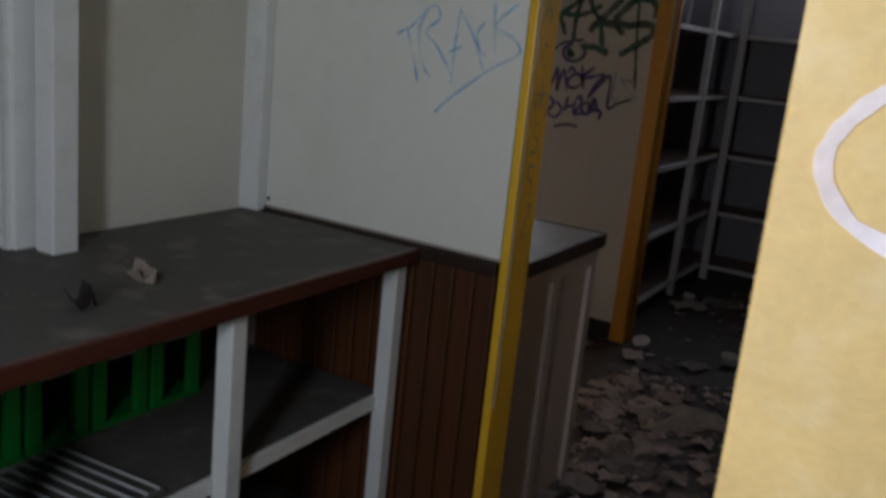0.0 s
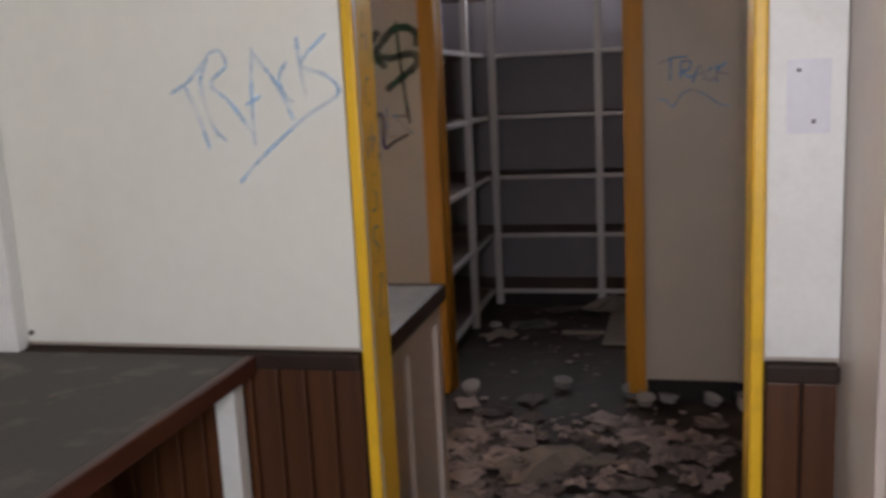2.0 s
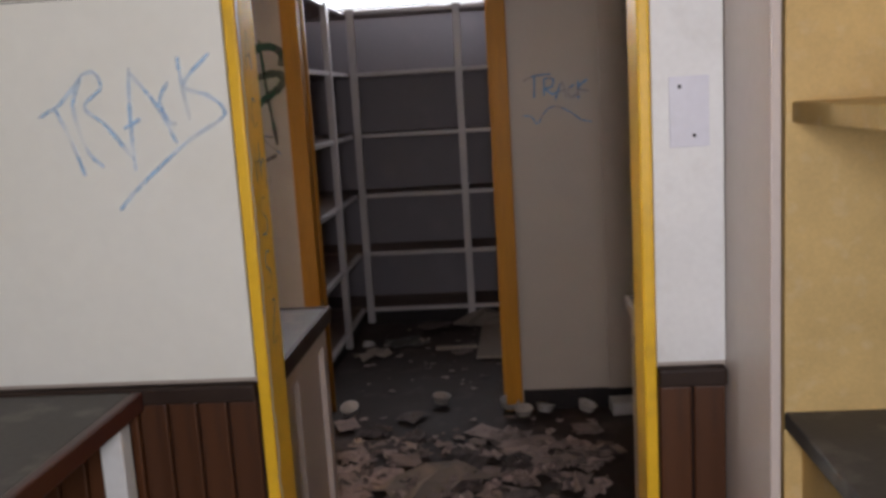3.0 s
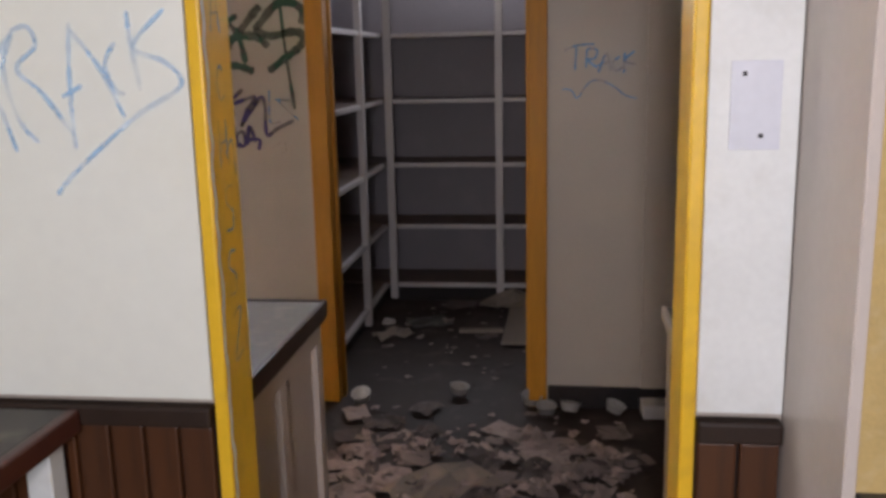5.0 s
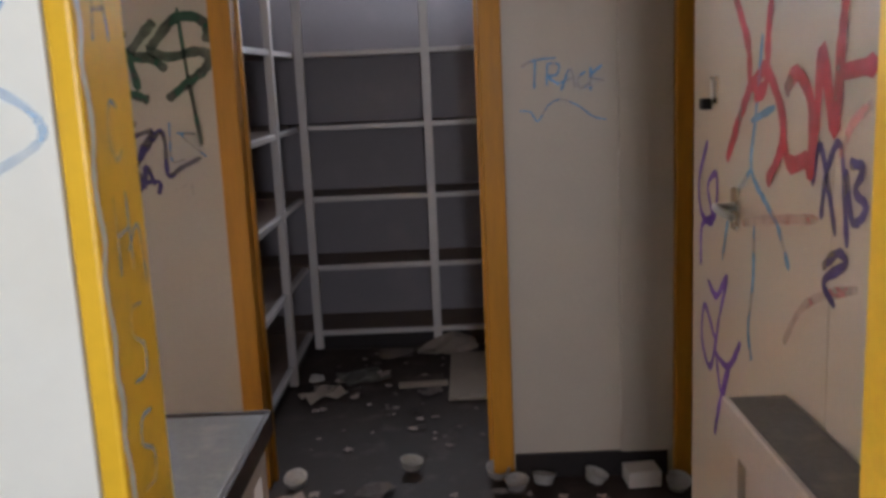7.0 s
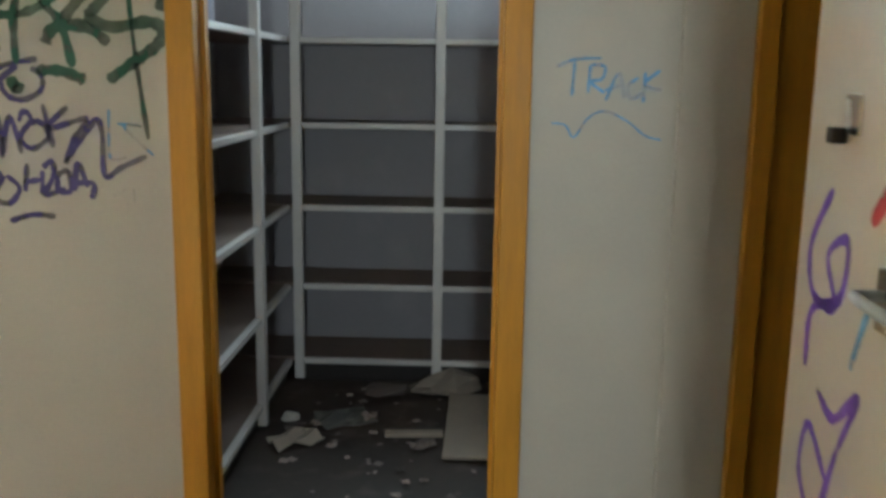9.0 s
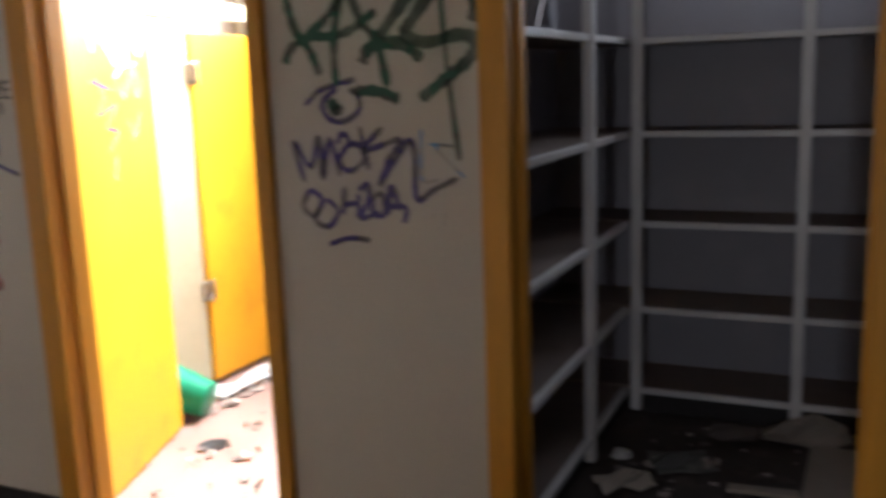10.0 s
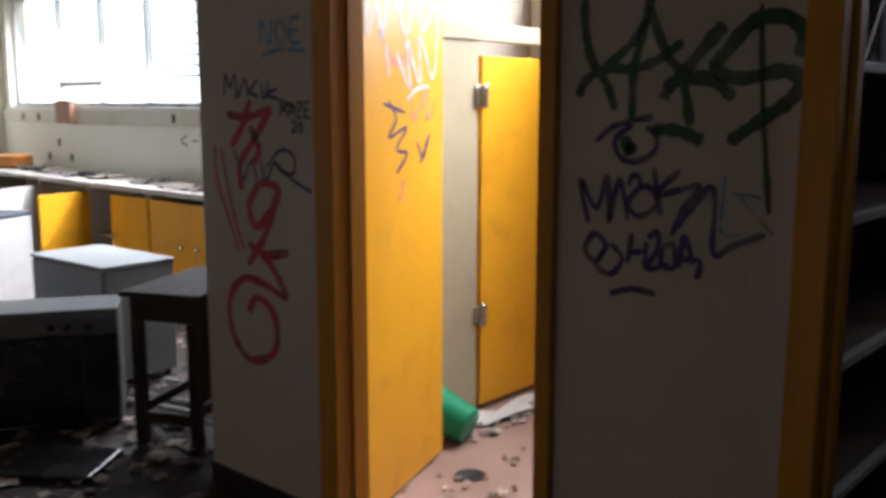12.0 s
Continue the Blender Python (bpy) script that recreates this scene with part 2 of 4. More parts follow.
def tube(points, r, steps=8):
    """A round bar along a line of points."""
    bm = bmesh.new()
    rings = []
    pts = [Vector(p) for p in points]
    for i, p in enumerate(pts):
        d = (pts[min(i + 1, len(pts) - 1)] - pts[max(i - 1, 0)]).normalized()
        u = d.orthogonal().normalized()
        w = d.cross(u)
        rings.append([bm.verts.new(p + r * (math.cos(2 * math.pi * k / steps) * u + math.sin(2 * math.pi * k / steps) * w)) for k in range(steps)])
    for a, b in zip(rings, rings[1:]):
        best = min(range(steps), key=lambda s: sum((a[k].co - b[(k + s) % steps].co).length for k in range(steps)))
        for k in range(steps):
            bm.faces.new((a[k], a[(k + 1) % steps], b[(k + 1 + best) % steps], b[(k + best) % steps]))
    bm.faces.new(rings[0][::-1])
    bm.faces.new(rings[-1])
    bmesh.ops.recalc_face_normals(bm, faces=bm.faces)
    for f in bm.faces:
        f.smooth = True
    return bm


def mesh_of(name, bm, mat):
    me = bpy.data.meshes.new(name)
    bm.to_mesh(me)
    bm.free()
    me.materials.append(mat)
    return me


def thing(name, bm, mat, label, category, kind="", group="", m=None):
    ob = new(name, mesh_of(name, bm, mat))
    if m is not None:
        ob.matrix_world = m
    return tagged(ob, label, category, group, kind)


def holder(name, label, category, group="", m=None, kind=""):
    ob = new(name)
    ob.empty_display_size = 0.1
    if m is not None:
        ob.matrix_world = m
    return tagged(ob, label, category, group, kind)


def part(name, bm, mat, parent, label="", m=None):
    ob = new(name, mesh_of(name, bm, mat))
    ob.parent = parent
    if m is not None:
        ob.matrix_basis = m
    return tagged(ob, label)


def structure(name, bm, mat, label, category):
    return thing(name, bm, mat, label, category, "structure")


def wall_boxes(axis, at, to, lo, hi, height, openings=()):
    """Boxes of a wall along x or y, between at and to across it, with openings (from, to, sill, head) left through it."""
    out, cuts = [], sorted(openings)

    def piece(u0, u1, z0, z1):
        if u1 - u0 > 1e-4 and z1 - z0 > 1e-4:
            out.append(((u0, at, z0), (u1, to, z1)) if axis == "x" else ((at, u0, z0), (to, u1, z1)))

    u = lo
    for a, b, sill, head in cuts:
        piece(u, a, 0, height)
        piece(a, b, 0, sill)
        piece(a, b, head, height)
        u = b
    piece(u, hi, 0, height)
    return out


def ribbon(strokes, width, to_world, seed=0):
    """Painted strokes as thin ribbons: each stroke is a line of (u, v) points, rounded, with a pen's uneven width."""
    rnd = random.Random(seed)
    bm = bmesh.new()
    for s, stroke in enumerate(strokes):
        p = [Vector((*q, 0)) for q in stroke]
        fine = []
        for i in range(len(p) - 1):
            a, b, c, d = p[max(i - 1, 0)], p[i], p[i + 1], p[min(i + 2, len(p) - 1)]
            for k in range(6):
                t = k / 6
                fine.append(0.5 * (2 * b + (c - a) * t + (2 * a - 5 * b + 4 * c - d) * t * t + (3 * b - a - 3 * c + d) * t ** 3))
        fine.append(p[-1])
        row = []
        for i, q in enumerate(fine):
            d = (fine[min(i + 1, len(fine) - 1)] - fine[max(i - 1, 0)])
            side = Vector((-d.y, d.x, 0)).normalized() * width * 0.5 * rnd.uniform(0.75, 1.15) * (0.55 if i in (0, len(fine) - 1) else 1)
            lift = 0.0015 + 0.0002 * s
            row.append((bm.verts.new(to_world(*(q + side).xy, lift)), bm.verts.new(to_world(*(q - side).xy, lift))))
        for (a, b), (c, d) in zip(row, row[1:]):
            bm.faces.new((a, b, d, c))
    return bm


LETTERS = {
    "T": [[(0, 0.95), (1, 1)], [(0.5, 1), (0.55, 0)]],
    "R": [[(0.1, 0), (0.15, 1)], [(0, 0.95), (0.7, 1), (0.8, 0.7), (0.2, 0.5), (0.9, 0)]],
    "A": [[(0, 0), (0.45, 1), (0.9, 0)], [(0.1, 0.35), (0.85, 0.4)]],
    "C": [[(0.7, 0.6), (0.4, 0.7), (0.1, 0.35), (0.4, 0), (0.8, 0.1)]],
    "K": [[(0.1, 1.05), (0.15, 0)], [(0.9, 1), (0.15, 0.5), (0.95, 0)]],
    "S": [[(0.9, 0.95), (0.3, 0.95), (0.15, 0.65), (0.8, 0.4), (0.7, 0.05), (0, 0.05)]],
    "M": [[(0, 0), (0.1, 1), (0.45, 0.35), (0.8, 1), (0.95, 0)]],
    "O": [[(0.5, 1), (0.05, 0.6), (0.4, 0), (0.9, 0.4), (0.5, 1)]],
    "P": [[(0.1, 0), (0.15, 1)], [(0, 0.9), (0.8, 1), (0.8, 0.55), (0.15, 0.45)]],
    "N": [[(0, 0), (0.1, 1), (0.75, 0), (0.9, 1)]],
    "D": [[(0.1, 0), (0.15, 1), (0.85, 0.6), (0.8, 0.15), (0.1, 0)]],
    "H": [[(0.1, 1), (0.1, 0)], [(0.8, 1), (0.85, 0)], [(0.1, 0.5), (0.85, 0.55)]],
    "E": [[(0.8, 1), (0.1, 0.95), (0.1, 0.05), (0.85, 0)], [(0.1, 0.5), (0.7, 0.55)]],
    "Z": [[(0, 0.95), (0.9, 1), (0.05, 0), (0.95, 0.05)]],
    "Y": [[(0, 1), (0.45, 0.5), (0.9, 1)], [(0.45, 0.5), (0.3, 0)]],
    "2": [[(0, 0.8), (0.5, 1), (0.8, 0.7), (0, 0), (0.95, 0.05)]],
    "0": [[(0.5, 1), (0.05, 0.5), (0.4, 0), (0.85, 0.5), (0.5, 1)]],
    "B": [[(0.1, 0), (0.1, 1), (0.7, 0.85), (0.15, 0.55), (0.85, 0.3), (0.1, 0)]],
    "I": [[(0.4, 1), (0.45, 0)]],
}


def lettering(text, u, v, w, h, slope=0.0):
    """Hand-written letters as strokes, from (u, v) at the lower left, each w wide and h high."""
    out = []
    for i, c in enumerate(text):
        for s in LETTERS.get(c, []):
            out.append([(u + (i + 0.85 * x) * w, v + y * h + slope * (i + x)) for x, y in s])
    return out


def on_y(at):
    return lambda u, v, lift: (u, at - lift, v)


def on_x(at):
    return lambda u, v, lift: (at - lift, u, v)


# ---- large structure ----
H = 2.65
A0, A1 = 1.99, 2.09      # partition with the first doorway
B0, B1 = 4.39, 4.50      # wall of pantry and washroom
YE0, YE1 = 6.50, 6.72    # outer wall with the windows
XW, XE = -10.6, 1.3      # ends of the building
YS = -0.55               # wall behind the start

ground_mesh = bmesh.new()
bmesh.ops.create_grid(ground_mesh, x_segments=1, y_segments=1, size=400, matrix=Matrix.Translation((0, 0, -0.25)))
structure("ground", ground_mesh, GRASS, "dry lawn around the abandoned building", "ground")
# card that glows by itself, added so the windows show blank white sky
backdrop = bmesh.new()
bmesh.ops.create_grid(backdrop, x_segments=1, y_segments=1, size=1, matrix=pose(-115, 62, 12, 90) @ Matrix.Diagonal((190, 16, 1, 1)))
structure("backdrop", backdrop, SKYGLOW, "glowing white card added for the overexposed sky beyond the windows", "backdrop")
structure("floor_main", boxes(((XW, YS, -0.12), (XE, B0 + 0.05, 0))), VINYL, "dark dirty vinyl floor of corridor and kitchen", "floor")
structure("floor_kitchen", boxes(((XW, B0 + 0.05, -0.12), (-3.86, YE0, 0))), VINYL, "dark dirty vinyl floor under the kitchen benches", "floor")
structure("floor_pantry", boxes(((-2.0, B0 + 0.05, -0.12), (XE, YE0, 0))), VINYL, "dark vinyl floor of the pantry strewn with rubbish", "floor")
structure("floor_washroom", boxes(((-3.86, B0 + 0.05, -0.12), (-2.0, YE0, 0.0))), TERRAZZO, "pink worn terrazzo floor of the washroom", "floor")
structure("ceiling", boxes(((XW, YS, H), (XE, YE1, H + 0.15))), CEILING, "white painted ceiling board", "ceiling")

wall_a = structure("wall_partition", boxes(*wall_boxes("x", A0 + 0.012, A1, -3.9, XE, H, [(-0.954, -0.19, 0, 2.07)])), CREAM,
                   "cream painted partition around the first doorway", "wall")
wall_b = structure("wall_pantry_front", boxes(*wall_boxes("x", B0, B1, -3.74, XE, H, [(-3.0, -2.078, 0, 2.08), (-1.40, -0.47, 0, 2.15)])), CREAM,
                   "cream painted wall with graffiti and two doorways", "wall")
structure("wall_outer_windows", boxes(*wall_boxes("x", YE0, YE1, XW - 0.2, XE + 0.2, H, [(-10.45, -4.6, 1.5, 2.6), (-3.6, -2.3, 2.1, 2.55), (-1.75, -0.15, 2.06, 2.55)])), CREAM_LIT,
          "outer wall with a long kitchen window and high windows", "wall")
structure("wall_kitchen_end", boxes(*wall_boxes("y", XW - 0.2, XW, YS - 0.2, YE0, H)), CREAM_LIT, "cream kitchen end wall lit by the windows", "wall")
structure("wall_kitchen_washroom", boxes(((-3.86, B1, 0), (-3.74, YE0, H))), CREAM, "cream wall between kitchen and washroom", "wall")
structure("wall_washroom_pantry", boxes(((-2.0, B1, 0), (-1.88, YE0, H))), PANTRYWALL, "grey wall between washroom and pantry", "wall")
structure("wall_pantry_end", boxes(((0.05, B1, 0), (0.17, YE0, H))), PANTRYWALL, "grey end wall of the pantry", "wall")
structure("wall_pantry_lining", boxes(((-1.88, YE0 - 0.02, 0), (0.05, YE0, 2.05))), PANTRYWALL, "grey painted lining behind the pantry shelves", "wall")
structure("wall_east", boxes(((XE, YS - 0.2, 0), (XE + 0.2, YE0, H))), CREAM, "plain cream end wall", "wall")
# unseen wall; the opening behind the added lamp is made up
structure("wall_behind", boxes(*wall_boxes("x", YS - 0.2, YS, XW, XE, H, [(-0.9, 0.05, 0, 2.1)])), CREAM, "unseen cream wall with a made-up opening behind the added lamp", "wall")
# servery wall on the left of the start: a panel, then an opening above the counter
structure("wall_servery", boxes(((-1.87, 1.27, 0), (-1.795, A0, H)), ((-1.87, YS, 0), (-1.795, 1.27, 0.9)), ((-1.87, YS, 2.3), (-1.795, 1.27, H))), PANEL,
          "pale cream hardboard servery wall above the counter", "wall")
structure("wall_back_room", boxes(*wall_boxes("y", -4.02, -3.9, YS, A1, H, [(0.7, 2.0, 1.3, 2.3)])), BROWN, "dark boarded wall with a bright window", "wall")

# white board and boarding on the partition
board = structure("wall_board_white", boxes(((-1.74, A0 - 0.006, 0.945), (-0.958, A0 + 0.010, 1.68)), ((-1.74, A0 - 0.006, 1.684), (-0.958, A0 + 0.010, H)), bevel=0.0015), WHITE,
                  "white painted hardboard sheets with a blue tag", "wall panel")
structure("wall_board_narrow", boxes(((-0.190, A0 - 0.006, 0.945), (-0.064, A0 + 0.010, H)), bevel=0.0015), POST, "narrow white painted board beside the doorway", "wall panel")
structure("wall_corner_post", boxes(((-1.80, A0 - 0.045, 0.93), (-1.725, A0 - 0.008, H)), bevel=0.004), POST, "white corner post between two boards", "post")
stub = structure("wall_stub_white", boxes(((-0.062, 1.70, 0), (-0.046, A0 + 0.01, H)), bevel=0.002), STUBPAINT, "pale end panel with blue scribble", "wall panel")


def boarding(name, x0, x1, label):
    base = structure(name, boxes(((x0, A0 + 0.004, 0.0), (x1, A0 + 0.011, 0.9))), SKIRT, label, "wainscot")
    n = max(1, round((x1 - x0) / 0.062))
    w = (x1 - x0) / n
    me = mesh_of("plank", boxes(((0.002, -0.012, 0.0), (w - 0.002, 0.004, 0.9)), bevel=0.004), BROWN)
    for i in range(n):
        p = new("plank", me)
        p.parent = base
        p.matrix_basis = pose(x0 + i * w, A0, 0)
    part("cap_rail", boxes(((x0, A0 - 0.022, 0.9), (x1, A0 + 0.010, 0.935)), bevel=0.005), DESKWOOD, base, "chipped brown cap rail")
    return base


boarding("wainscot_1", -1.74, -0.958, "dark brown vertical timber boarding under a white board")
boarding("wainscot_2", -0.190, -0.064, "dark brown boarding beside the doorway")


def door_frame(name, x0, x1, y0, y1, head, face, mat, label, lip=0.022, face_right=None):
    """Jambs and head round an opening x0..x1; face: width of the trim seen on the wall."""
    right = face if face_right is None else face_right
    base = holder(name, label, "door frame", kind="structure")
    part("jamb", boxes(((x0 - face, y0 - lip, 0), (x0 + 0.022, y1 + lip, head)), bevel=0.004), mat, base)
    part("jamb", boxes(((x1 - 0.022, y0 - lip, 0), (x1 + right, y1 + lip, head)), bevel=0.004), mat, base)
    part("head", boxes(((x0 - face, y0 - lip, head), (x1 + right, y1 + lip, head + 0.06)), bevel=0.004), mat, base)
    if face < 0.01:
        return base
    part("stop", boxes(((x0 + 0.022, y0 + 0.05, 0), (x0 + 0.034, y0 + 0.08, head))), mat, base)
    part("stop", boxes(((x1 - 0.034, y0 + 0.05, 0), (x1 - 0.022, y0 + 0.08, head))), mat, base)
    return base


frame_a = door_frame("door_frame_1", -0.952, -0.193, A0, A1, 2.06, 0.0015, YELLOW, "chipped yellow painted frame of the first doorway", 0.012)
frame_p = door_frame("door_frame_2", -1.375, -0.495, B0, B1, 2.10, 0.055, OCHRE, "ochre varnished frame of the pantry doorway")
frame_w = door_frame("door_frame_3", -2.975, -2.10, B0, B1, 2.04, 0.07, OCHRE, "ochre varnished frame of the washroom doorway", face_right=0.032)
structure("door_frame_4", boxes(((0.148, B0 - 0.05, 0), (0.205, B0 - 0.001, 2.1)), ((0.2055, B0 - 0.028, 0), (0.36, B0 - 0.001, 2.1)), bevel=0.005), OCHRE, "ochre timber jamb beside the open door", "door frame")
structure("trim_cover_strip", boxes(((-0.045, B0 - 0.026, 0.096), (0.146, B0 - 0.001, H)), bevel=0.004), CREAM, "cream cover strip on the wall", "trim")
for x0, x1 in ((-0.435, 0.128), (-2.066, -1.435), (-3.74, -3.05)):
    structure("baseboard", boxes(((x0, B0 - 0.016, 0), (x1, B0 - 0.001, 0.095)), bevel=0.004), SKIRT, "black skirting at the foot of the wall", "baseboard")

# windows
def window(name, x0, x1, z0, z1, bars, label):
    base = holder(name, label, "window", kind="structure")
    y = YE0 + 0.08
    part("window_frame", boxes(((x0, y, z0), (x1, y + 0.06, z0 + 0.04)), ((x0, y, z1 - 0.04), (x1, y + 0.06, z1)),
                               ((x0, y, z0 + 0.04), (x0 + 0.04, y + 0.06, z1 - 0.04)), ((x1 - 0.04, y, z0 + 0.04), (x1, y + 0.06, z1 - 0.04))), POST, base)
    for x in bars:
        part("mullion", boxes(((x - 0.022, y, z0 + 0.04), (x + 0.022, y + 0.06, z1 - 0.04))), POST, base)
    edges = [x0 + 0.04, *bars, x1 - 0.04]
    for a, b in zip(edges, edges[1:]):
        pane = part("pane", boxes(((a + 0.022, y + 0.03, z0 + 0.04), (b - 0.022, y + 0.034, z1 - 0.04))), GLASS, base)
        pane.visible_shadow = False
    part("window_sill", boxes(((x0, YE0 - 0.03, z0 - 0.03), (x1, y, z0)), bevel=0.004), POST, base)
    return base


kw = window("window_1", -10.45, -4.6, 1.5, 2.6, [-9.5, -8.67, -7.87, -7.06, -6.25, -5.4], "long white-framed kitchen window with bright daylight")
part("transom", boxes(((-9.478, YE0 + 0.085, 1.69), (-8.692, YE0 + 0.135, 1.74))), POST, kw)
window("window_2", -3.6, -2.3, 2.1, 2.55, [-2.95], "high washroom window full of daylight")
window("window_3", -1.75, -0.15, 2.06, 2.55, [-0.95], "high pantry window above the shelves")
blade = mesh_of("louvre_blade", boxes(((0, 0, 0), (0.76, 0.05, 0.004))), LOUVRE)
for x in (-7.848, -7.038, -6.228):
    for k in range(10):
        ob = new("louvre_blade", blade)
        ob.visible_shadow = False
        ob.parent, ob.matrix_basis = kw, pose(x, YE0 + 0.17, 1.75 + 0.085 * k, 25)


# ---- front room ----
def counter():
    base = holder("servery_counter", "long servery counter with dusty grey top and open white-framed shelves", "counter")
    y0, y1, xf, xb = -0.5, A0 - 0.025, -1.20, -1.79
    part("countertop", boxes(((xb, y0, 0.895), (xf, y1, 0.93)), bevel=0.004), DUSTY, base, "dusty grey laminate top")
    part("edge_strip", boxes(((xf, y0, 0.892), (xf + 0.022, y1, 0.932)), bevel=0.005), REDWOOD, base, "chipped red-brown timber edge")
    for y in (1.93, 1.33, 0.70, 0.05):
        part("post", boxes(((xf - 0.05, y - 0.022, 0), (xf - 0.006, y + 0.022, 0.894)), bevel=0.003), POST, base)
    part("shelf", boxes(((xb, y0, 0.485), (xf - 0.056, y1, 0.51)), bevel=0.003), DUSTY, base, "dusty lower shelf")
    part("shelf_edge", boxes(((xf - 0.0555, y0, 0.48), (xf - 0.04, y1, 0.515))), POST, base)
    part("bottom_shelf", boxes(((xb, y0, 0.08), (xf - 0.056, y1, 0.1))), DUSTY, base)
    part("back_panel", boxes(((xb, y0, 0.1), (xb + 0.012, y1, 0.88))), DESKWOOD, base, "dark brown back boarding")
    return base


counter()
slot = holder("sliding_hatch_post", "white grooved post of the servery hatch on the counter", "post", kind="structure")
part("post", boxes(((-1.715, 1.225, 0.93), (-1.655, 1.29, 2.3)), bevel=0.004), POST, slot)
part("guide", boxes(((-1.85, 1.19, 0.93), (-1.735, 1.262, 2.3)), bevel=0.004), POST, slot, "grooved hatch guide")
# black strip set into the open gap, painting the shade inside it
part("slot", boxes(((-1.735, 1.245, 0.932), (-1.716, 1.258, 2.3))), SKIRT, slot, "black strip filling the hatch track gap with its shade")
for k in range(4):
    part("groove_strip", boxes(((-1.862 + 0.033 * k, 1.178, 0.932), (-1.846 + 0.033 * k, 1.19, 2.3))), POST, slot)


def crate(m):
    base = holder("plastic_crate", "green plastic crate with pale bars under the counter", "crate", "crates under the counter", m)
    # added black sheet behind the bars, so the gaps between them stay dark
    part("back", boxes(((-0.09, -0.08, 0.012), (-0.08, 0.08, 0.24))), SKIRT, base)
    part("base", boxes(((-0.09, -0.08, 0), (0.09, 0.08, 0.012))), CRATE, base)
    for y in (-0.06, 0.06):
        part("upright", boxes(((0.07, y - 0.018, 0.012), (0.09, y + 0.018, 0.24)), bevel=0.004), CRATE, base)
    part("upper_rail", boxes(((0.072, -0.042, 0.21), (0.088, 0.042, 0.232))), PLASTIC, base, "pale rail")
    part("lower_rail", boxes(((0.072, -0.042, 0.165), (0.088, 0.042, 0.18))), PLASTIC, base, "pale rail")
    return base


first = crate(pose(-1.69, 0.86, 0.511))
for i in range(1, 5):
    copy_thing(first, pose(-1.69, 0.86 + 0.17 * i, 0.511))


def wire_rack(m):
    base = holder("wire_rack", "grey wire rack lying on the lower shelf", "rack", m=m)
    for i in range(16):
        part("wire", tube([(-0.15, -0.24 + 0.032 * i, 0.012), (0.15, -0.24 + 0.032 * i, 0.012)], 0.004, 5), STEEL, base)
    for x in (-0.15, 0.15):
        part("rim", tube([(x, -0.25, 0.006), (x, 0.25, 0.006)], 0.006, 6), STEEL, base)
    return base


wire_rack(pose(-1.42, 0.95, 0.511, 0, 0, 3))


def shelving():
    base = holder("chipboard_shelving", "yellow particle board shelving unit with a dusty shelf", "shelving")
    part("end_panel", boxes(((0.0, 1.84, 0), (0.75, 1.862, 2.3)), bevel=0.002), CHIP, base)
    near = part("end_panel", boxes(((-0.09, 0.51, 0), (0.75, 0.535, 2.3)), bevel=0.003), CHIP, base, "bright yellow particle board end with a white painted loop")
    part("back_panel", boxes(((0.75, 0.51, 0), (0.77, 1.86, 2.3))), CHIP, base)
    part("worktop", boxes(((0.0, 0.536, 0.865), (0.749, 1.839, 0.895)), bevel=0.003), DUSTY, base, "dusty grey worktop")
    part("side_panel", boxes(((0.03, 0.536, 0), (0.05, 1.839, 0.864))), CHIP, base)
    part("shelf", boxes(((0.01, 0.536, 1.385), (0.749, 1.839, 1.418)), bevel=0.003), CHIP, base)
    part("painted_loop", ribbon([[(0.03, 1.52), (-0.03, 1.49), (-0.058, 1.465), (-0.066, 1.44), (-0.05, 1.415), (-0.02, 1.40), (0.05, 1.36)]], 0.009, on_y(0.51)), INK_WHITE, base)


shelving()

# ---- between the partition and the pantry wall ----
def low_cabinet(name, x0, x1, y0, y1, side, label):
    """A low cupboard with a framed board side facing the walkway (side: +1 the side at x1, -1 the side at x0)."""
    base = holder(name, label, "cabinet")
    part("body", boxes(((x0 + 0.02, y0, 0), (x1 - 0.02, y1 - 0.02, 0.862)), bevel=0.002), CABPINK, base)
    part("top", boxes(((x0, y0, 0.862), (x1, y1, 0.89)), bevel=0.003), MELAMINE, base, "scuffed grey top")
    xs = x1 - 0.02 if side > 0 else x0 + 0.005
    part("edge", boxes(((x1 if side > 0 else x0 - 0.012, y0, 0.846 if side > 0 else 0.86), (x1 + 0.012 if side > 0 else x0, y1, 0.892)), bevel=0.003), DESKWOOD if side > 0 else CABPINK, base, "dark edging")
    if side > 0:
        part("back_edge", boxes(((x0, y1 + 0.0005, 0.85), (x1 + 0.012, y1 + 0.014, 0.893)), bevel=0.003), DESKWOOD, base, "dark back edging")
    part("rail", boxes(((xs, y0, 0.79), (xs + 0.015, y1, 0.845))), CABPINK, base)
    for y in (y0, 0.5 * (y0 + y1), y1 - 0.045):
        part("stile", boxes(((xs, y, 0), (xs + 0.015, y + 0.045, 0.789))), CABPINK, base)
    return base


low_cabinet("low_cabinet", -1.60, -0.99, A1 + 0.012, 2.80, 1, "beige low cabinet with worn grey top and dark edge")
low_cabinet("low_cabinet", -0.14, -0.035, A1 + 0.012, 2.79, -1, "narrow beige low cabinet with a dirty top by the door")
structure("wall_stub_inner", boxes(((-0.030, A1, 0), (0.04, 2.628, H))), CREAM, "short cream wall behind the narrow cabinet", "wall")

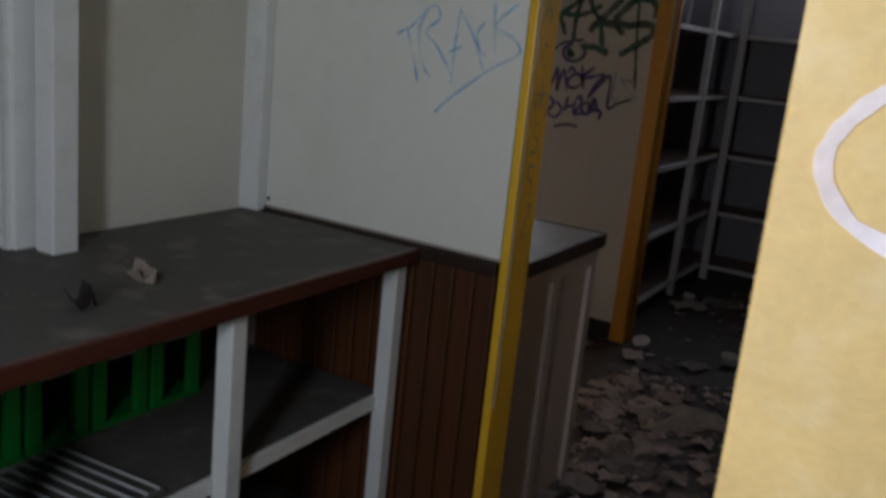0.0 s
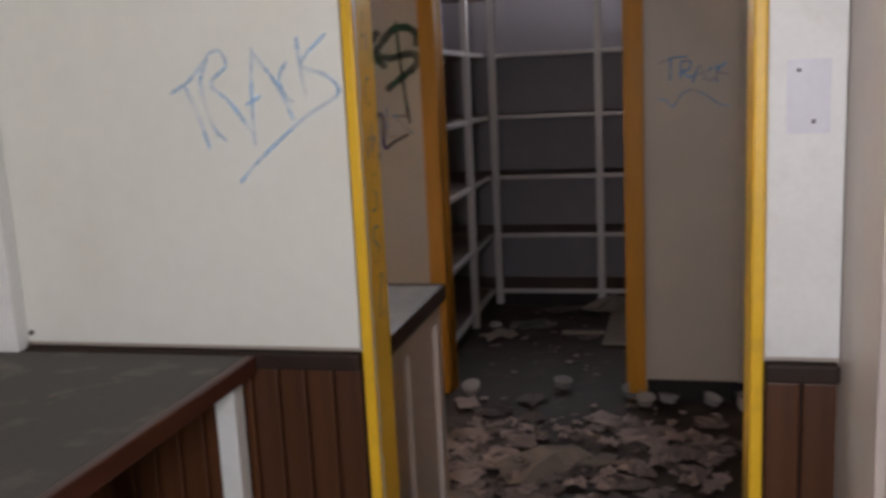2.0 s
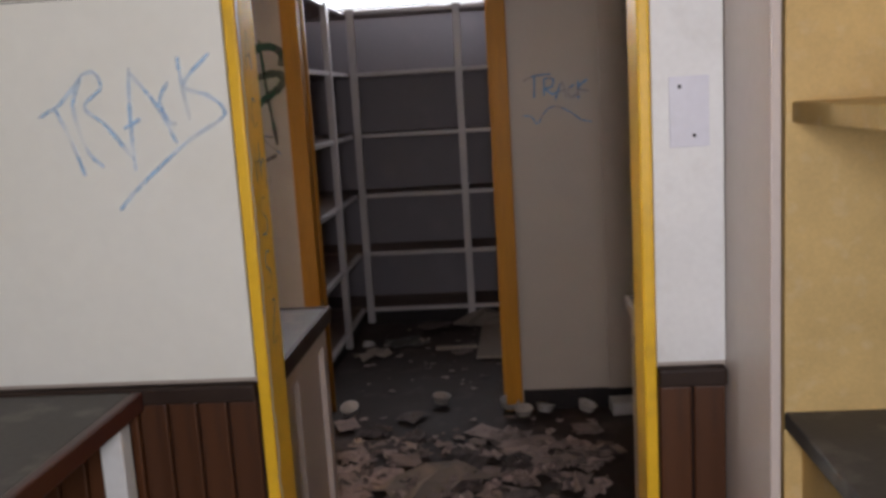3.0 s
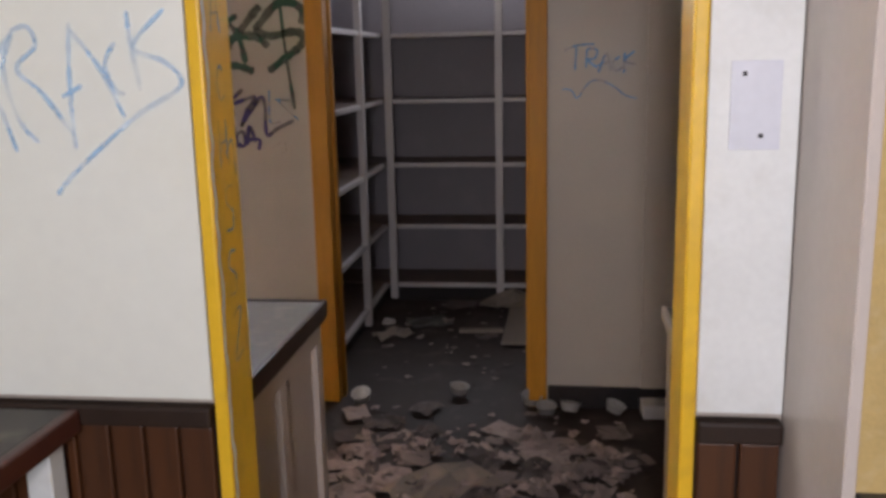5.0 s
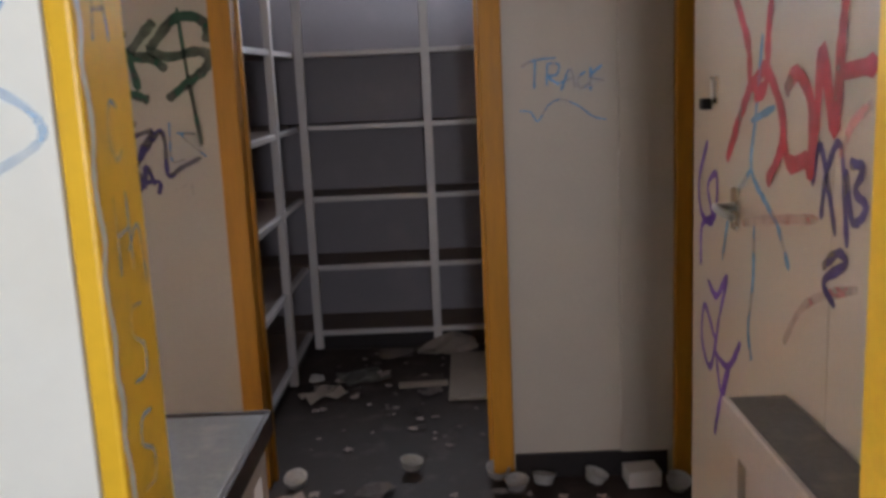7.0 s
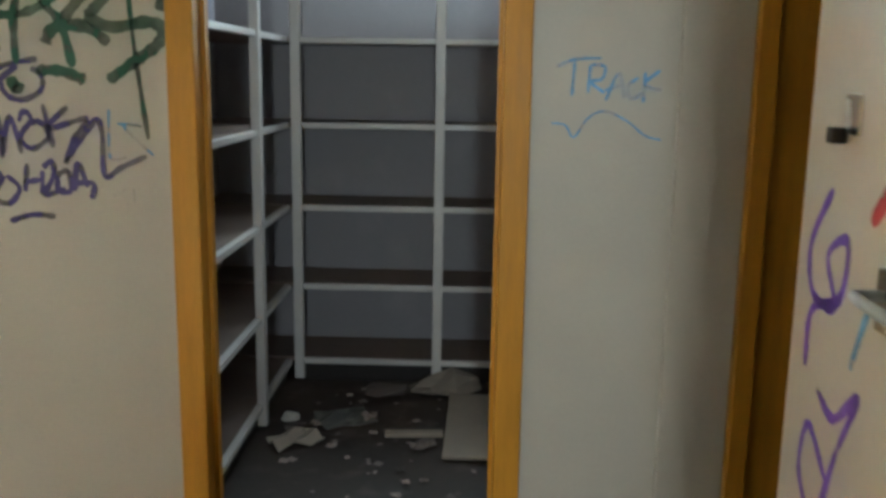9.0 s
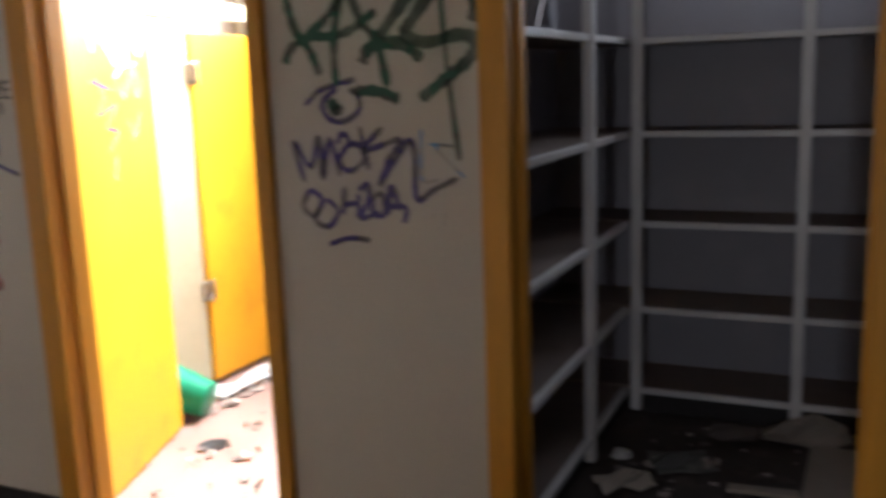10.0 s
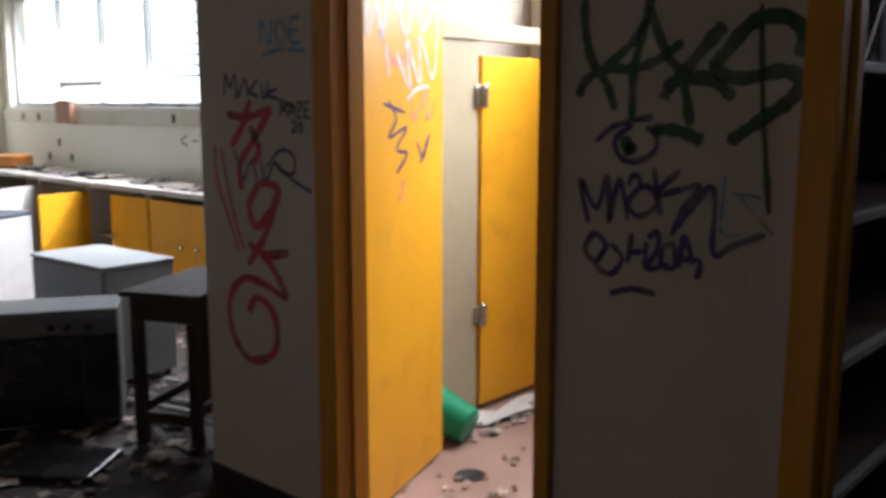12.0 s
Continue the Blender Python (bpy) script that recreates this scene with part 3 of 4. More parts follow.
leaf = holder("door_1", "open cream door covered in red, blue and purple graffiti", "door", kind="structure")
part("leaf", boxes(((-0.03, 2.63, 0.01), (0.01, 3.45, 2.06)), bevel=0.002), CREAM, leaf)
hasp = part("hasp", boxes(((-0.034, 3.245, 1.40), (-0.0305, 3.30, 1.46)), bevel=0.001), CHROME, leaf, "bent chrome hasp")
part("staple", boxes(((-0.055, 3.285, 1.385), (-0.034, 3.315, 1.41)), bevel=0.003), SKIRT, hasp)
handle = part("handle_plate", boxes(((-0.036, 3.09, 1.14), (-0.0305, 3.13, 1.23)), bevel=0.001), CHROME, leaf)
part("lever", tube([(-0.036, 3.11, 1.19), (-0.075, 3.11, 1.19), (-0.08, 3.07, 1.19), (-0.075, 3.0, 1.185)], 0.009), STEEL, handle, "dull grey lever")


# ---- pantry ----
LEVELS = (0.12, 0.49, 0.87, 1.255, 1.64, 2.02)


def pantry_shelves_back():
    base = holder("pantry_shelving", "white-edged timber shelving along the back of the pantry", "shelving", "pantry shelving")
    for z in LEVELS:
        part("shelf", boxes(((-1.87, 6.12, z - 0.022), (0.04, 6.40 if z > 2 else 6.478, z - 0.002))), SHELFTOP, base, "dusty brown shelf board")
        part("shelf_edge", boxes(((-1.41, 6.09, z - 0.026), (0.04, 6.119, z)), bevel=0.003), SHELFWHITE, base)
    for x in (-1.43, -0.765, -0.08):
        part("upright", boxes(((x, 6.08, 0.02), (x + 0.045, 6.117, 2.03)), bevel=0.003), SHELFWHITE, base)
    part("plinth", boxes(((-1.41, 6.13, 0), (0.04, 6.15, 0.095))), SKIRT, base)


def pantry_shelves_side():
    base = holder("pantry_shelving", "white-edged timber shelving along the side of the pantry", "shelving", "pantry shelving")
    for z in LEVELS:
        part("shelf", boxes(((-1.87, 4.52, z - 0.022), (-1.47, 6.08, z - 0.002))), SHELFTOP, base, "dusty brown shelf board")
        part("shelf_edge", boxes(((-1.469, 4.52, z - 0.026), (-1.44, 6.08, z)), bevel=0.003), SHELFWHITE, base)
    for y in (4.62, 5.46):
        part("upright", boxes(((-1.467, y, 0.02), (-1.43, y + 0.05, 2.03)), bevel=0.003), SHELFWHITE, base)
    part("plinth", boxes(((-1.50, 4.52, 0), (-1.48, 6.12, 0.095))), SKIRT, base)


pantry_shelves_back()
pantry_shelves_side()

# ---- washroom ----
wleaf = holder("door_2", "yellow washroom door swung open with pink and white graffiti", "door", kind="structure", m=pose(-2.985, 4.50, 0, 0, 0, 110))
part("leaf", boxes(((0.0, 0.0, 0.012), (0.80, 0.038, 2.03)), bevel=0.002), DOORYELLOW, wleaf)
cub = holder("toilet_cubicle", "cream toilet cubicle front with a yellow door", "toilet cubicle")
part("post", boxes(((-3.53, 5.45, 0.0), (-3.49, 5.76, 1.83)), bevel=0.003), CUBICLE, cub)
part("head_rail", boxes(((-3.54, 5.40, 1.83), (-3.48, 6.49, 1.91)), bevel=0.003), CUBICLE, cub)
cd = part("cubicle_door", boxes(((-3.52, 5.79, 0.03), (-3.49, 6.44, 1.76)), bevel=0.002), DOORYELLOW, cub, "yellow cubicle door")
for z in (0.45, 1.52):
    hinge = part("hinge", boxes(((-3.489, 5.735, z), (-3.478, 5.775, z + 0.10)), ((-3.489, 5.80, z), (-3.478, 5.83, z + 0.10)), bevel=0.003), CHROME, cd, "chrome hinge")
    part("barrel", lathe([(0.012, 0), (0.014, 0.004), (0.014, 0.106), (0.012, 0.11)], 14), CHROME, hinge, "", pose(-3.472, 5.7875, z - 0.005))

# ---- kitchen ----
def kitchen_unit(x0, x1, doors, label):
    base = holder("kitchen_unit", label, "cabinet", "units under the window bench")
    y0, y1 = 5.99, 6.49
    part("side", boxes(((x0, y0, 0.08), (x0 + 0.018, y1, 0.86))), CREAM, base)
    part("side", boxes(((x1 - 0.018, y0, 0.08), (x1, y1, 0.86))), CREAM, base)
    part("back", boxes(((x0 + 0.018, y1 - 0.012, 0.08), (x1 - 0.018, y1, 0.86))), CREAM, base)
    part("floor_board", boxes(((x0 + 0.018, y0, 0.08), (x1 - 0.018, y1 - 0.012, 0.1))), CREAM, base)
    part("shelf", boxes(((x0 + 0.018, y0 + 0.05, 0.45), (x1 - 0.018, y1 - 0.012, 0.468))), CREAM, base)
    part("plinth", boxes(((x0, y0 + 0.05, 0), (x1, y0 + 0.07, 0.079))), SKIRT, base)
    for hinge_x, width, turn, mat in doors:
        d = part("door", boxes(((0.002 if width > 0 else width + 0.002, -0.019, 0.1), (width - 0.002 if width > 0 else -0.002, 0.0, 0.82)), bevel=0.002),
                 mat, base, "" if mat is DOORYELLOW else "white inner face", pose(hinge_x, y0 - 0.001, 0, 0, 0, turn))
        part("knob", lathe([(0.008, 0), (0.008, 0.015), (0.02, 0.022), (0.018, 0.034), (0.004, 0.038)], 12), CHROME, d, "chrome knob",
             pose(width * 0.82, -0.019, 0.50, 90))
    return base


kitchen_unit(-7.86, -6.91, [(-7.84, 0.47, -80, DOORYELLOW), (-6.92, -0.56, 0, DOORYELLOW)], "kitchen unit with one yellow door open and one shut")
kitchen_unit(-6.90, -5.78, [(-6.89, 0.55, 0, DOORYELLOW), (-5.79, -0.55, 0, DOORYELLOW)], "kitchen unit with two shut yellow doors")
kitchen_unit(-5.77, -4.65, [(-5.76, 0.55, 0, DOORYELLOW), (-4.66, -0.55, 0, DOORYELLOW)], "kitchen unit with shut yellow doors beside the end wall")
kitchen_unit(-8.76, -7.88, [(-8.74, 0.57, -60, PLASTIC)], "gutted kitchen unit with a white door hanging open")
kitchen_unit(-10.2, -8.78, [], "empty doorless kitchen unit under the bench")
worktop = thing("window_bench", boxes(((-10.58, 5.93, 0.862), (-4.2, 6.49, 0.905)), bevel=0.006), BENCHTOP, "long pale worktop under the window covered with dirt", "worktop")
splash = structure("trim_splashback", boxes(((-10.59, 6.478, 0.906), (-3.87, 6.499, 1.34)), bevel=0.002), WHITE, "dirty white splashback panel", "splashback")
structure("trim_ledge_band", boxes(((-10.59, 6.47, 1.344), (-3.87, 6.499, 1.468)), bevel=0.002), PANEL, "cream band below the window sill", "trim")


def oven(m):
    base = holder("toppled_oven", "pale steel oven with a black glass front lying among rubbish", "oven", m=m)
    part("body", boxes(((-0.35, 0, 0.03), (0.35, 0.33, 0.62)), bevel=0.008), OVENSTEEL, base)
    part("control_panel", boxes(((-0.34, -0.018, 0.50), (0.34, -0.001, 0.585)), bevel=0.004), OVENSTEEL, base)
    door = part("door", boxes(((-0.34, -0.028, 0.05), (0.18, -0.001, 0.49)), bevel=0.005), BLACK, base, "black glass door")
    part("side_panel", boxes(((0.19, -0.022, 0.05), (0.34, -0.001, 0.49)), bevel=0.004), BLACK, base)
    for x in (0.06, 0.13, 0.22):
        part("knob", lathe([(0.018, 0), (0.016, 0.022), (0.004, 0.024)], 12), SKIRT, base, "", pose(x, -0.018, 0.543, 90))
    for x in (-0.3, 0.3):
        for y in (0.05, 0.28):
            part("foot", lathe([(0.02, 0), (0.02, 0.03)], 10), SKIRT, base, "", pose(x, y, 0))


oven(pose(-4.81, 4.175, 0, 0, 0, 58) @ Matrix.Diagonal((1.0, 1, 0.94, 1)))


def desk(m):
    base = holder("school_desk", "dark worn timber school desk with four square legs", "desk", m=m)
    part("desktop", boxes(((-0.20, -0.22, 0.70), (0.20, 0.42, 0.725)), bevel=0.006), DESKWOOD, base)
    part("tray", boxes(((-0.165, -0.19, 0.59), (0.165, 0.37, 0.699)), bevel=0.004), DESKWOOD, base)
    for x in (-0.14, 0.14):
        for y in (-0.17, 0.35):
            part("leg", boxes(((x - 0.024, y - 0.024, 0), (x + 0.024, y + 0.024, 0.59)), bevel=0.004), DESKWOOD, base)
        part("side_rail", boxes(((x - 0.014, -0.145, 0.16), (x + 0.014, 0.325, 0.205)), bevel=0.003), DESKWOOD, base)
    part("footrest", boxes(((-0.115, -0.185, 0.12), (0.115, -0.155, 0.17)), bevel=0.003), DESKWOOD, base)


desk(pose(-4.257, 4.614, 0, 0, 0, 25))


def metal_cabinet(name, m, w, d, h, mat, label, top=None):
    base = holder(name, label, "cabinet", m=m)
    part("body", boxes(((-w / 2, 0.02, 0.04), (w / 2, d, h - 0.02)), bevel=0.006), mat, base)
    part("top", boxes(((-w / 2 - 0.004, 0, h - 0.0195), (w / 2 + 0.004, d + 0.004, h)), bevel=0.004), top or mat, base)
    part("front_panel", boxes(((-w / 2 + 0.012, 0.0, 0.05), (w / 2 - 0.012, 0.019, h - 0.03)), bevel=0.004), mat, base)
    part("plinth", boxes(((-w / 2 + 0.03, 0.03, 0), (w / 2 - 0.03, d - 0.03, 0.0395))), SKIRT, base)
    return base


metal_cabinet("grey_steel_cabinet", pose(-5.54, 4.66, 0, 0, 0, 3), 0.76, 0.44, 0.68, STEEL, "low grey steel cabinet with a dirty top")
metal_cabinet("dark_steel_cabinet", pose(-6.05, 3.96, 0, 0, 0, 60), 0.6, 0.5, 0.68, DARKSTEEL, "dark slate steel cabinet beside the oven")
metal_cabinet("white_cabinet", pose(-6.75, 4.72, 0, 0, 0, 118), 0.9, 0.5, 0.80, PLASTIC, "white cabinet with a dark top standing askew among rubbish", DARKSTEEL)
metal_cabinet("white_control_box", pose(-6.80, 4.55, 0.80, 0, 0, 110), 0.26, 0.12, 0.10, CABPINK, "small cream box on the white cabinet")
thing("ledge_block", boxes(((-9.26, 6.40, 1.345), (-8.95, 6.468, 1.56)), bevel=0.008), BRICK, "pinkish block leaning at the window ledge", "block")
thing("orange_crate", boxes(((-0.17, -0.11, 0), (0.17, 0.11, 0.13)), bevel=0.03), ORANGE, "orange plastic container on the window bench", "container", m=pose(-9.8, 6.2, 0.906, 0, 0, 20))
for x, z in ((-9.36, 1.16), (-9.58, 1.02), (-9.12, 1.02), (-9.75, 1.40), (-10.1, 1.40), (-7.3, 1.41)):
    thing("socket_hole", boxes(((x - 0.02, 6.462 if z > 1.3 else 6.47, z - 0.035), (x + 0.02, 6.469 if z > 1.3 else 6.4775, z + 0.035)), bevel=0.002), SKIRT, "dark empty socket plate on the splashback", "socket", "sockets on the splashback")
tray = thing("black_tray", boxes(((-0.20, -0.15, 0), (0.20, 0.15, 0.035)), bevel=0.01), BLACK, "broken black plastic tray on the littered floor", "tray", m=pose(-4.33, 4.03, 0.012, 2, 1, 35))
frame_rail = holder("fallen_rail_frame", "pale metal rail frame lying under the desk", "frame", m=pose(-4.75, 4.72, 0.03, 0, 0, 12))
for y in (-0.05, 0.06, 0.3):
    part("rail", tube([(-0.25, y, 0), (0.45, y + 0.03, 0)], 0.014, 8), PLASTIC, frame_rail)
part("end_bar", tube([(0.45, -0.02, 0), (0.45, 0.33, 0)], 0.014, 8), PLASTIC, frame_rail)


def bucket(m):
    base = holder("green_bucket", "green plastic bucket with a white handle on the washroom floor", "bucket", m=m)
    part("body", lathe([(0.095, 0), (0.10, 0.005), (0.135, 0.245), (0.142, 0.25), (0.142, 0.265), (0.132, 0.265), (0.094, 0.012)], 28), GREEN, base)
    part("handle", tube([(0.138 * math.cos(a), -0.03 * math.sin(a), 0.255 + 0.06 * math.sin(a)) for a in [math.pi * k / 10 for k in range(11)]], 0.005), PLASTIC, base, "white bail handle")


bucket(pose(-3.24, 5.42, 0.08, 0, -74, 14) @ Matrix.Scale(0.84, 4))
drain = thing("floor_drain", lathe([(0.06, 0.0), (0.065, 0.004), (0.05, 0.004), (0.045, 0.001)], 24), SKIRT, "round black floor drain in the terrazzo", "drain", m=pose(-3.0, 5.14, 0.0005))


# ---- graffiti ----
def tag_on(wall, strokes, width, mapping, ink, label, seed=1):
    return part("graffiti", ribbon(strokes, width, mapping, seed), ink, wall, label)


yb = on_y(A0 - 0.006)
tag_on(board, [[(-1.73, 1.676), (-0.96, 1.676)]], 0.0015, yb, SKIRT, "seam", 3)
yB = on_y(B0)
tag_on(splash, [[(-7.12, 1.28), (-7.22, 1.235), (-7.12, 1.19)], [(-7.05, 1.24), (-6.98, 1.235)], [(-6.95, 1.29), (-6.82, 1.285)], [(-6.885, 1.285), (-6.89, 1.18)], [(-6.68, 1.28), (-6.76, 1.275), (-6.76, 1.18), (-6.68, 1.175)], [(-6.76, 1.23), (-6.70, 1.23)]], 0.014, on_y(6.478), INK_BLACK, "black marker scrawl", 31)
tag_on(wall_b, [[(-2.009, 1.555), (-1.987, 1.596), (-1.928, 1.622), (-1.847, 1.622), (-1.786, 1.641), (-1.72, 1.681)], [(-1.851, 1.492), (-1.849, 1.619), (-1.817, 1.755), (-1.81, 1.794)], [(-1.937, 1.623), (-1.865, 1.676), (-1.815, 1.741)], [(-1.813, 1.768), (-1.764, 1.656), (-1.72, 1.6), (-1.694, 1.485)], [(-1.996, 1.798), (-1.993, 1.726), (-1.971, 1.646), (-1.927, 1.587), (-1.899, 1.521)]], 0.026, yB, INK_GREEN, "dark green sprayed tag", 1)
tag_on(wall_b, [[(-1.767, 1.547), (-1.746, 1.585), (-1.702, 1.596), (-1.645, 1.59), (-1.591, 1.55)], [(-1.717, 1.607), (-1.669, 1.664), (-1.62, 1.715)], [(-1.445, 1.637), (-1.439, 1.687), (-1.481, 1.723), (-1.55, 1.718), (-1.613, 1.655), (-1.639, 1.617), (-1.577, 1.593), (-1.481, 1.608), (-1.442, 1.588), (-1.459, 1.547), (-1.52, 1.504), (-1.598, 1.449)], [(-1.796, 1.474), (-1.727, 1.474), (-1.661, 1.449)], [(-1.87, 1.457), (-1.857, 1.421), (-1.847, 1.443)]], 0.034, yB, INK_GREEN, "thick dark green sprayed tag", 2)
tag_on(wall_b, [[(-1.536, 1.756), (-1.522, 1.542), (-1.494, 1.291)]], 0.015, yB, INK_GREEN, "dark green sprayed line", 3)
tag_on(wall_b, [[(-1.953, 1.441), (-1.908, 1.478), (-1.852, 1.495), (-1.792, 1.506)], [(-1.848, 1.485), (-1.896, 1.449), (-1.882, 1.406), (-1.836, 1.395), (-1.786, 1.422), (-1.784, 1.461), (-1.811, 1.481)], [(-1.969, 1.229), (-1.998, 1.343), (-1.946, 1.27), (-1.917, 1.356), (-1.907, 1.233)], [(-1.907, 1.242), (-1.88, 1.348), (-1.853, 1.246)], [(-1.855, 1.334), (-1.84, 1.364), (-1.82, 1.341), (-1.846, 1.308)], [(-1.82, 1.336), (-1.854, 1.29), (-1.821, 1.26), (-1.773, 1.295), (-1.796, 1.334), (-1.823, 1.33)], [(-1.785, 1.383), (-1.762, 1.264)], [(-1.716, 1.378), (-1.775, 1.316), (-1.664, 1.345), (-1.705, 1.285), (-1.73, 1.219)], [(-1.73, 1.226), (-1.662, 1.315), (-1.635, 1.344), (-1.622, 1.304), (-1.621, 1.187), (-1.573, 1.212), (-1.5, 1.245)]], 0.0165, yB, INK_NAVY, "navy marker lettering", 4)
tag_on(wall_b, [[(-1.953, 1.209), (-1.978, 1.16), (-1.943, 1.133), (-1.918, 1.181), (-1.953, 1.209)], [(-1.906, 1.182), (-1.942, 1.125), (-1.899, 1.104), (-1.866, 1.148), (-1.901, 1.183)], [(-1.84, 1.218), (-1.85, 1.139)], [(-1.854, 1.164), (-1.802, 1.174)], [(-1.798, 1.199), (-1.801, 1.13)], [(-1.795, 1.207), (-1.77, 1.226), (-1.766, 1.187), (-1.793, 1.131), (-1.734, 1.151)], [(-1.755, 1.188), (-1.725, 1.198), (-1.72, 1.144), (-1.754, 1.145), (-1.755, 1.188)], [(-1.708, 1.143), (-1.696, 1.222), (-1.671, 1.154)], [(-1.713, 1.164), (-1.655, 1.165), (-1.661, 1.122)], [(-1.898, 1.054), (-1.831, 1.074), (-1.767, 1.07)]], 0.0165, yB, INK_NAVY, "navy marker lettering", 5)
tag_on(wall_b, [[(-1.601, 1.372), (-1.604, 1.305), (-1.602, 1.237), (-1.558, 1.24)], [(-1.579, 1.333), (-1.511, 1.326), (-1.562, 1.327), (-1.481, 1.246)]], 0.008, yB, INK_BLUE, "faint blue marker", 6)
tag_on(wall_b, [[(-3.562, 1.498), (-3.437, 1.487), (-3.293, 1.521)], [(-3.415, 1.549), (-3.476, 1.444), (-3.542, 1.379)], [(-3.293, 1.521), (-3.391, 1.414), (-3.486, 1.316), (-3.483, 1.218)], [(-3.422, 1.455), (-3.37, 1.372), (-3.415, 1.318)], [(-3.368, 1.256), (-3.44, 1.167), (-3.397, 1.089), (-3.289, 1.176), (-3.268, 1.24), (-3.368, 1.256)], [(-3.269, 1.23), (-3.339, 1.077), (-3.457, 0.941)], [(-3.451, 1.024), (-3.352, 0.989), (-3.213, 1.014)], [(-3.402, 1.017), (-3.304, 0.94), (-3.236, 0.848), (-3.359, 0.879), (-3.482, 0.887), (-3.578, 0.806), (-3.574, 0.668), (-3.469, 0.576), (-3.324, 0.619), (-3.294, 0.713), (-3.33, 0.795), (-3.415, 0.821), (-3.463, 0.758)]], 0.034, yB, INK_RED, "tall red sprayed tag", 7)
tag_on(wall_b, [[(-3.647, 1.377), (-3.639, 1.255), (-3.591, 1.146), (-3.511, 0.984)], [(-3.603, 1.367), (-3.567, 1.214), (-3.522, 1.084), (-3.481, 0.998)]], 0.018, yB, INK_RED, "red sprayed lines", 8)
tag_on(wall_b, [[(-3.575, 1.562), (-3.561, 1.641), (-3.536, 1.594), (-3.503, 1.639), (-3.496, 1.551)], [(-3.485, 1.557), (-3.445, 1.623), (-3.422, 1.56)], [(-3.369, 1.621), (-3.41, 1.58), (-3.363, 1.559)], [(-3.344, 1.6), (-3.337, 1.548)], [(-3.303, 1.619), (-3.324, 1.548)], [(-3.256, 1.587), (-3.313, 1.568), (-3.233, 1.547), (-3.149, 1.52)], [(-3.525, 1.369), (-3.487, 1.305), (-3.465, 1.258), (-3.421, 1.329), (-3.384, 1.262)], [(-3.362, 1.335), (-3.333, 1.264), (-3.289, 1.329)], [(-3.33, 1.311), (-3.243, 1.375), (-3.174, 1.356), (-3.178, 1.296), (-3.248, 1.303), (-3.279, 1.333), (-3.185, 1.275), (-3.079, 1.236)]], 0.014, yB, INK_NAVY, "navy marker tag", 9)
tag_on(board, [[(-1.324, 1.465), (-1.28, 1.488), (-1.233, 1.535)], [(-1.292, 1.484), (-1.267, 1.424), (-1.246, 1.352)], [(-1.233, 1.532), (-1.254, 1.481), (-1.237, 1.402), (-1.207, 1.366)], [(-1.235, 1.537), (-1.208, 1.543), (-1.197, 1.514), (-1.232, 1.48), (-1.193, 1.441), (-1.147, 1.375)], [(-1.139, 1.547), (-1.145, 1.485), (-1.148, 1.412), (-1.147, 1.356)], [(-1.138, 1.537), (-1.092, 1.472), (-1.062, 1.402)], [(-1.161, 1.436), (-1.126, 1.453)], [(-1.068, 1.517), (-1.087, 1.482), (-1.073, 1.445), (-1.058, 1.439)], [(-1.046, 1.562), (-1.042, 1.51), (-1.033, 1.443)], [(-0.986, 1.563), (-1.039, 1.51), (-0.994, 1.487), (-0.969, 1.465), (-0.974, 1.444), (-1.034, 1.411), (-1.093, 1.367), (-1.154, 1.317), (-1.185, 1.284)]], 0.008, yb, INK_PALE, "light blue marker tag", 15)
tag_on(wall_b, lettering("HEI", -1.60, 1.10, 0.025, 0.04, 0.006), 0.004, yB, INK_PINK, "small red scribble")
tag_on(wall_b, [[(-0.374, 1.506), (-0.322, 1.526), (-0.254, 1.53)], [(-0.325, 1.522), (-0.33, 1.429)], [(-0.283, 1.512), (-0.287, 1.437)], [(-0.283, 1.512), (-0.245, 1.508), (-0.251, 1.475), (-0.281, 1.467), (-0.242, 1.438)], [(-0.238, 1.418), (-0.206, 1.491), (-0.188, 1.424)], [(-0.242, 1.445), (-0.19, 1.461)], [(-0.153, 1.48), (-0.179, 1.458), (-0.172, 1.424), (-0.14, 1.439)], [(-0.135, 1.495), (-0.137, 1.414)], [(-0.096, 1.5), (-0.137, 1.462), (-0.09, 1.448)]], 0.0095, yB, INK_BLUE, "light blue marker tag", 21)
tag_on(wall_b, [[(-0.383, 1.355), (-0.345, 1.35), (-0.32, 1.318), (-0.284, 1.369), (-0.239, 1.389), (-0.177, 1.363), (-0.129, 1.326), (-0.082, 1.314)]], 0.006, yB, INK_BLUE, "light blue underline", 22)
tag_on(wall_b, lettering("MAZE", -3.24, 1.49, 0.043, 0.05) + lettering("20", -3.18, 1.44, 0.035, 0.035), 0.009, yB, INK_BLACK, "small black marker tag")
tag_on(wall_b, lettering("NOE", -3.34, 1.74, 0.08, 0.08) + [[(-3.34, 1.70), (-3.24, 1.72), (-3.10, 1.71)]], 0.016, yB, INK_BLUE, "faint blue spray")
xL = on_x(-0.03)
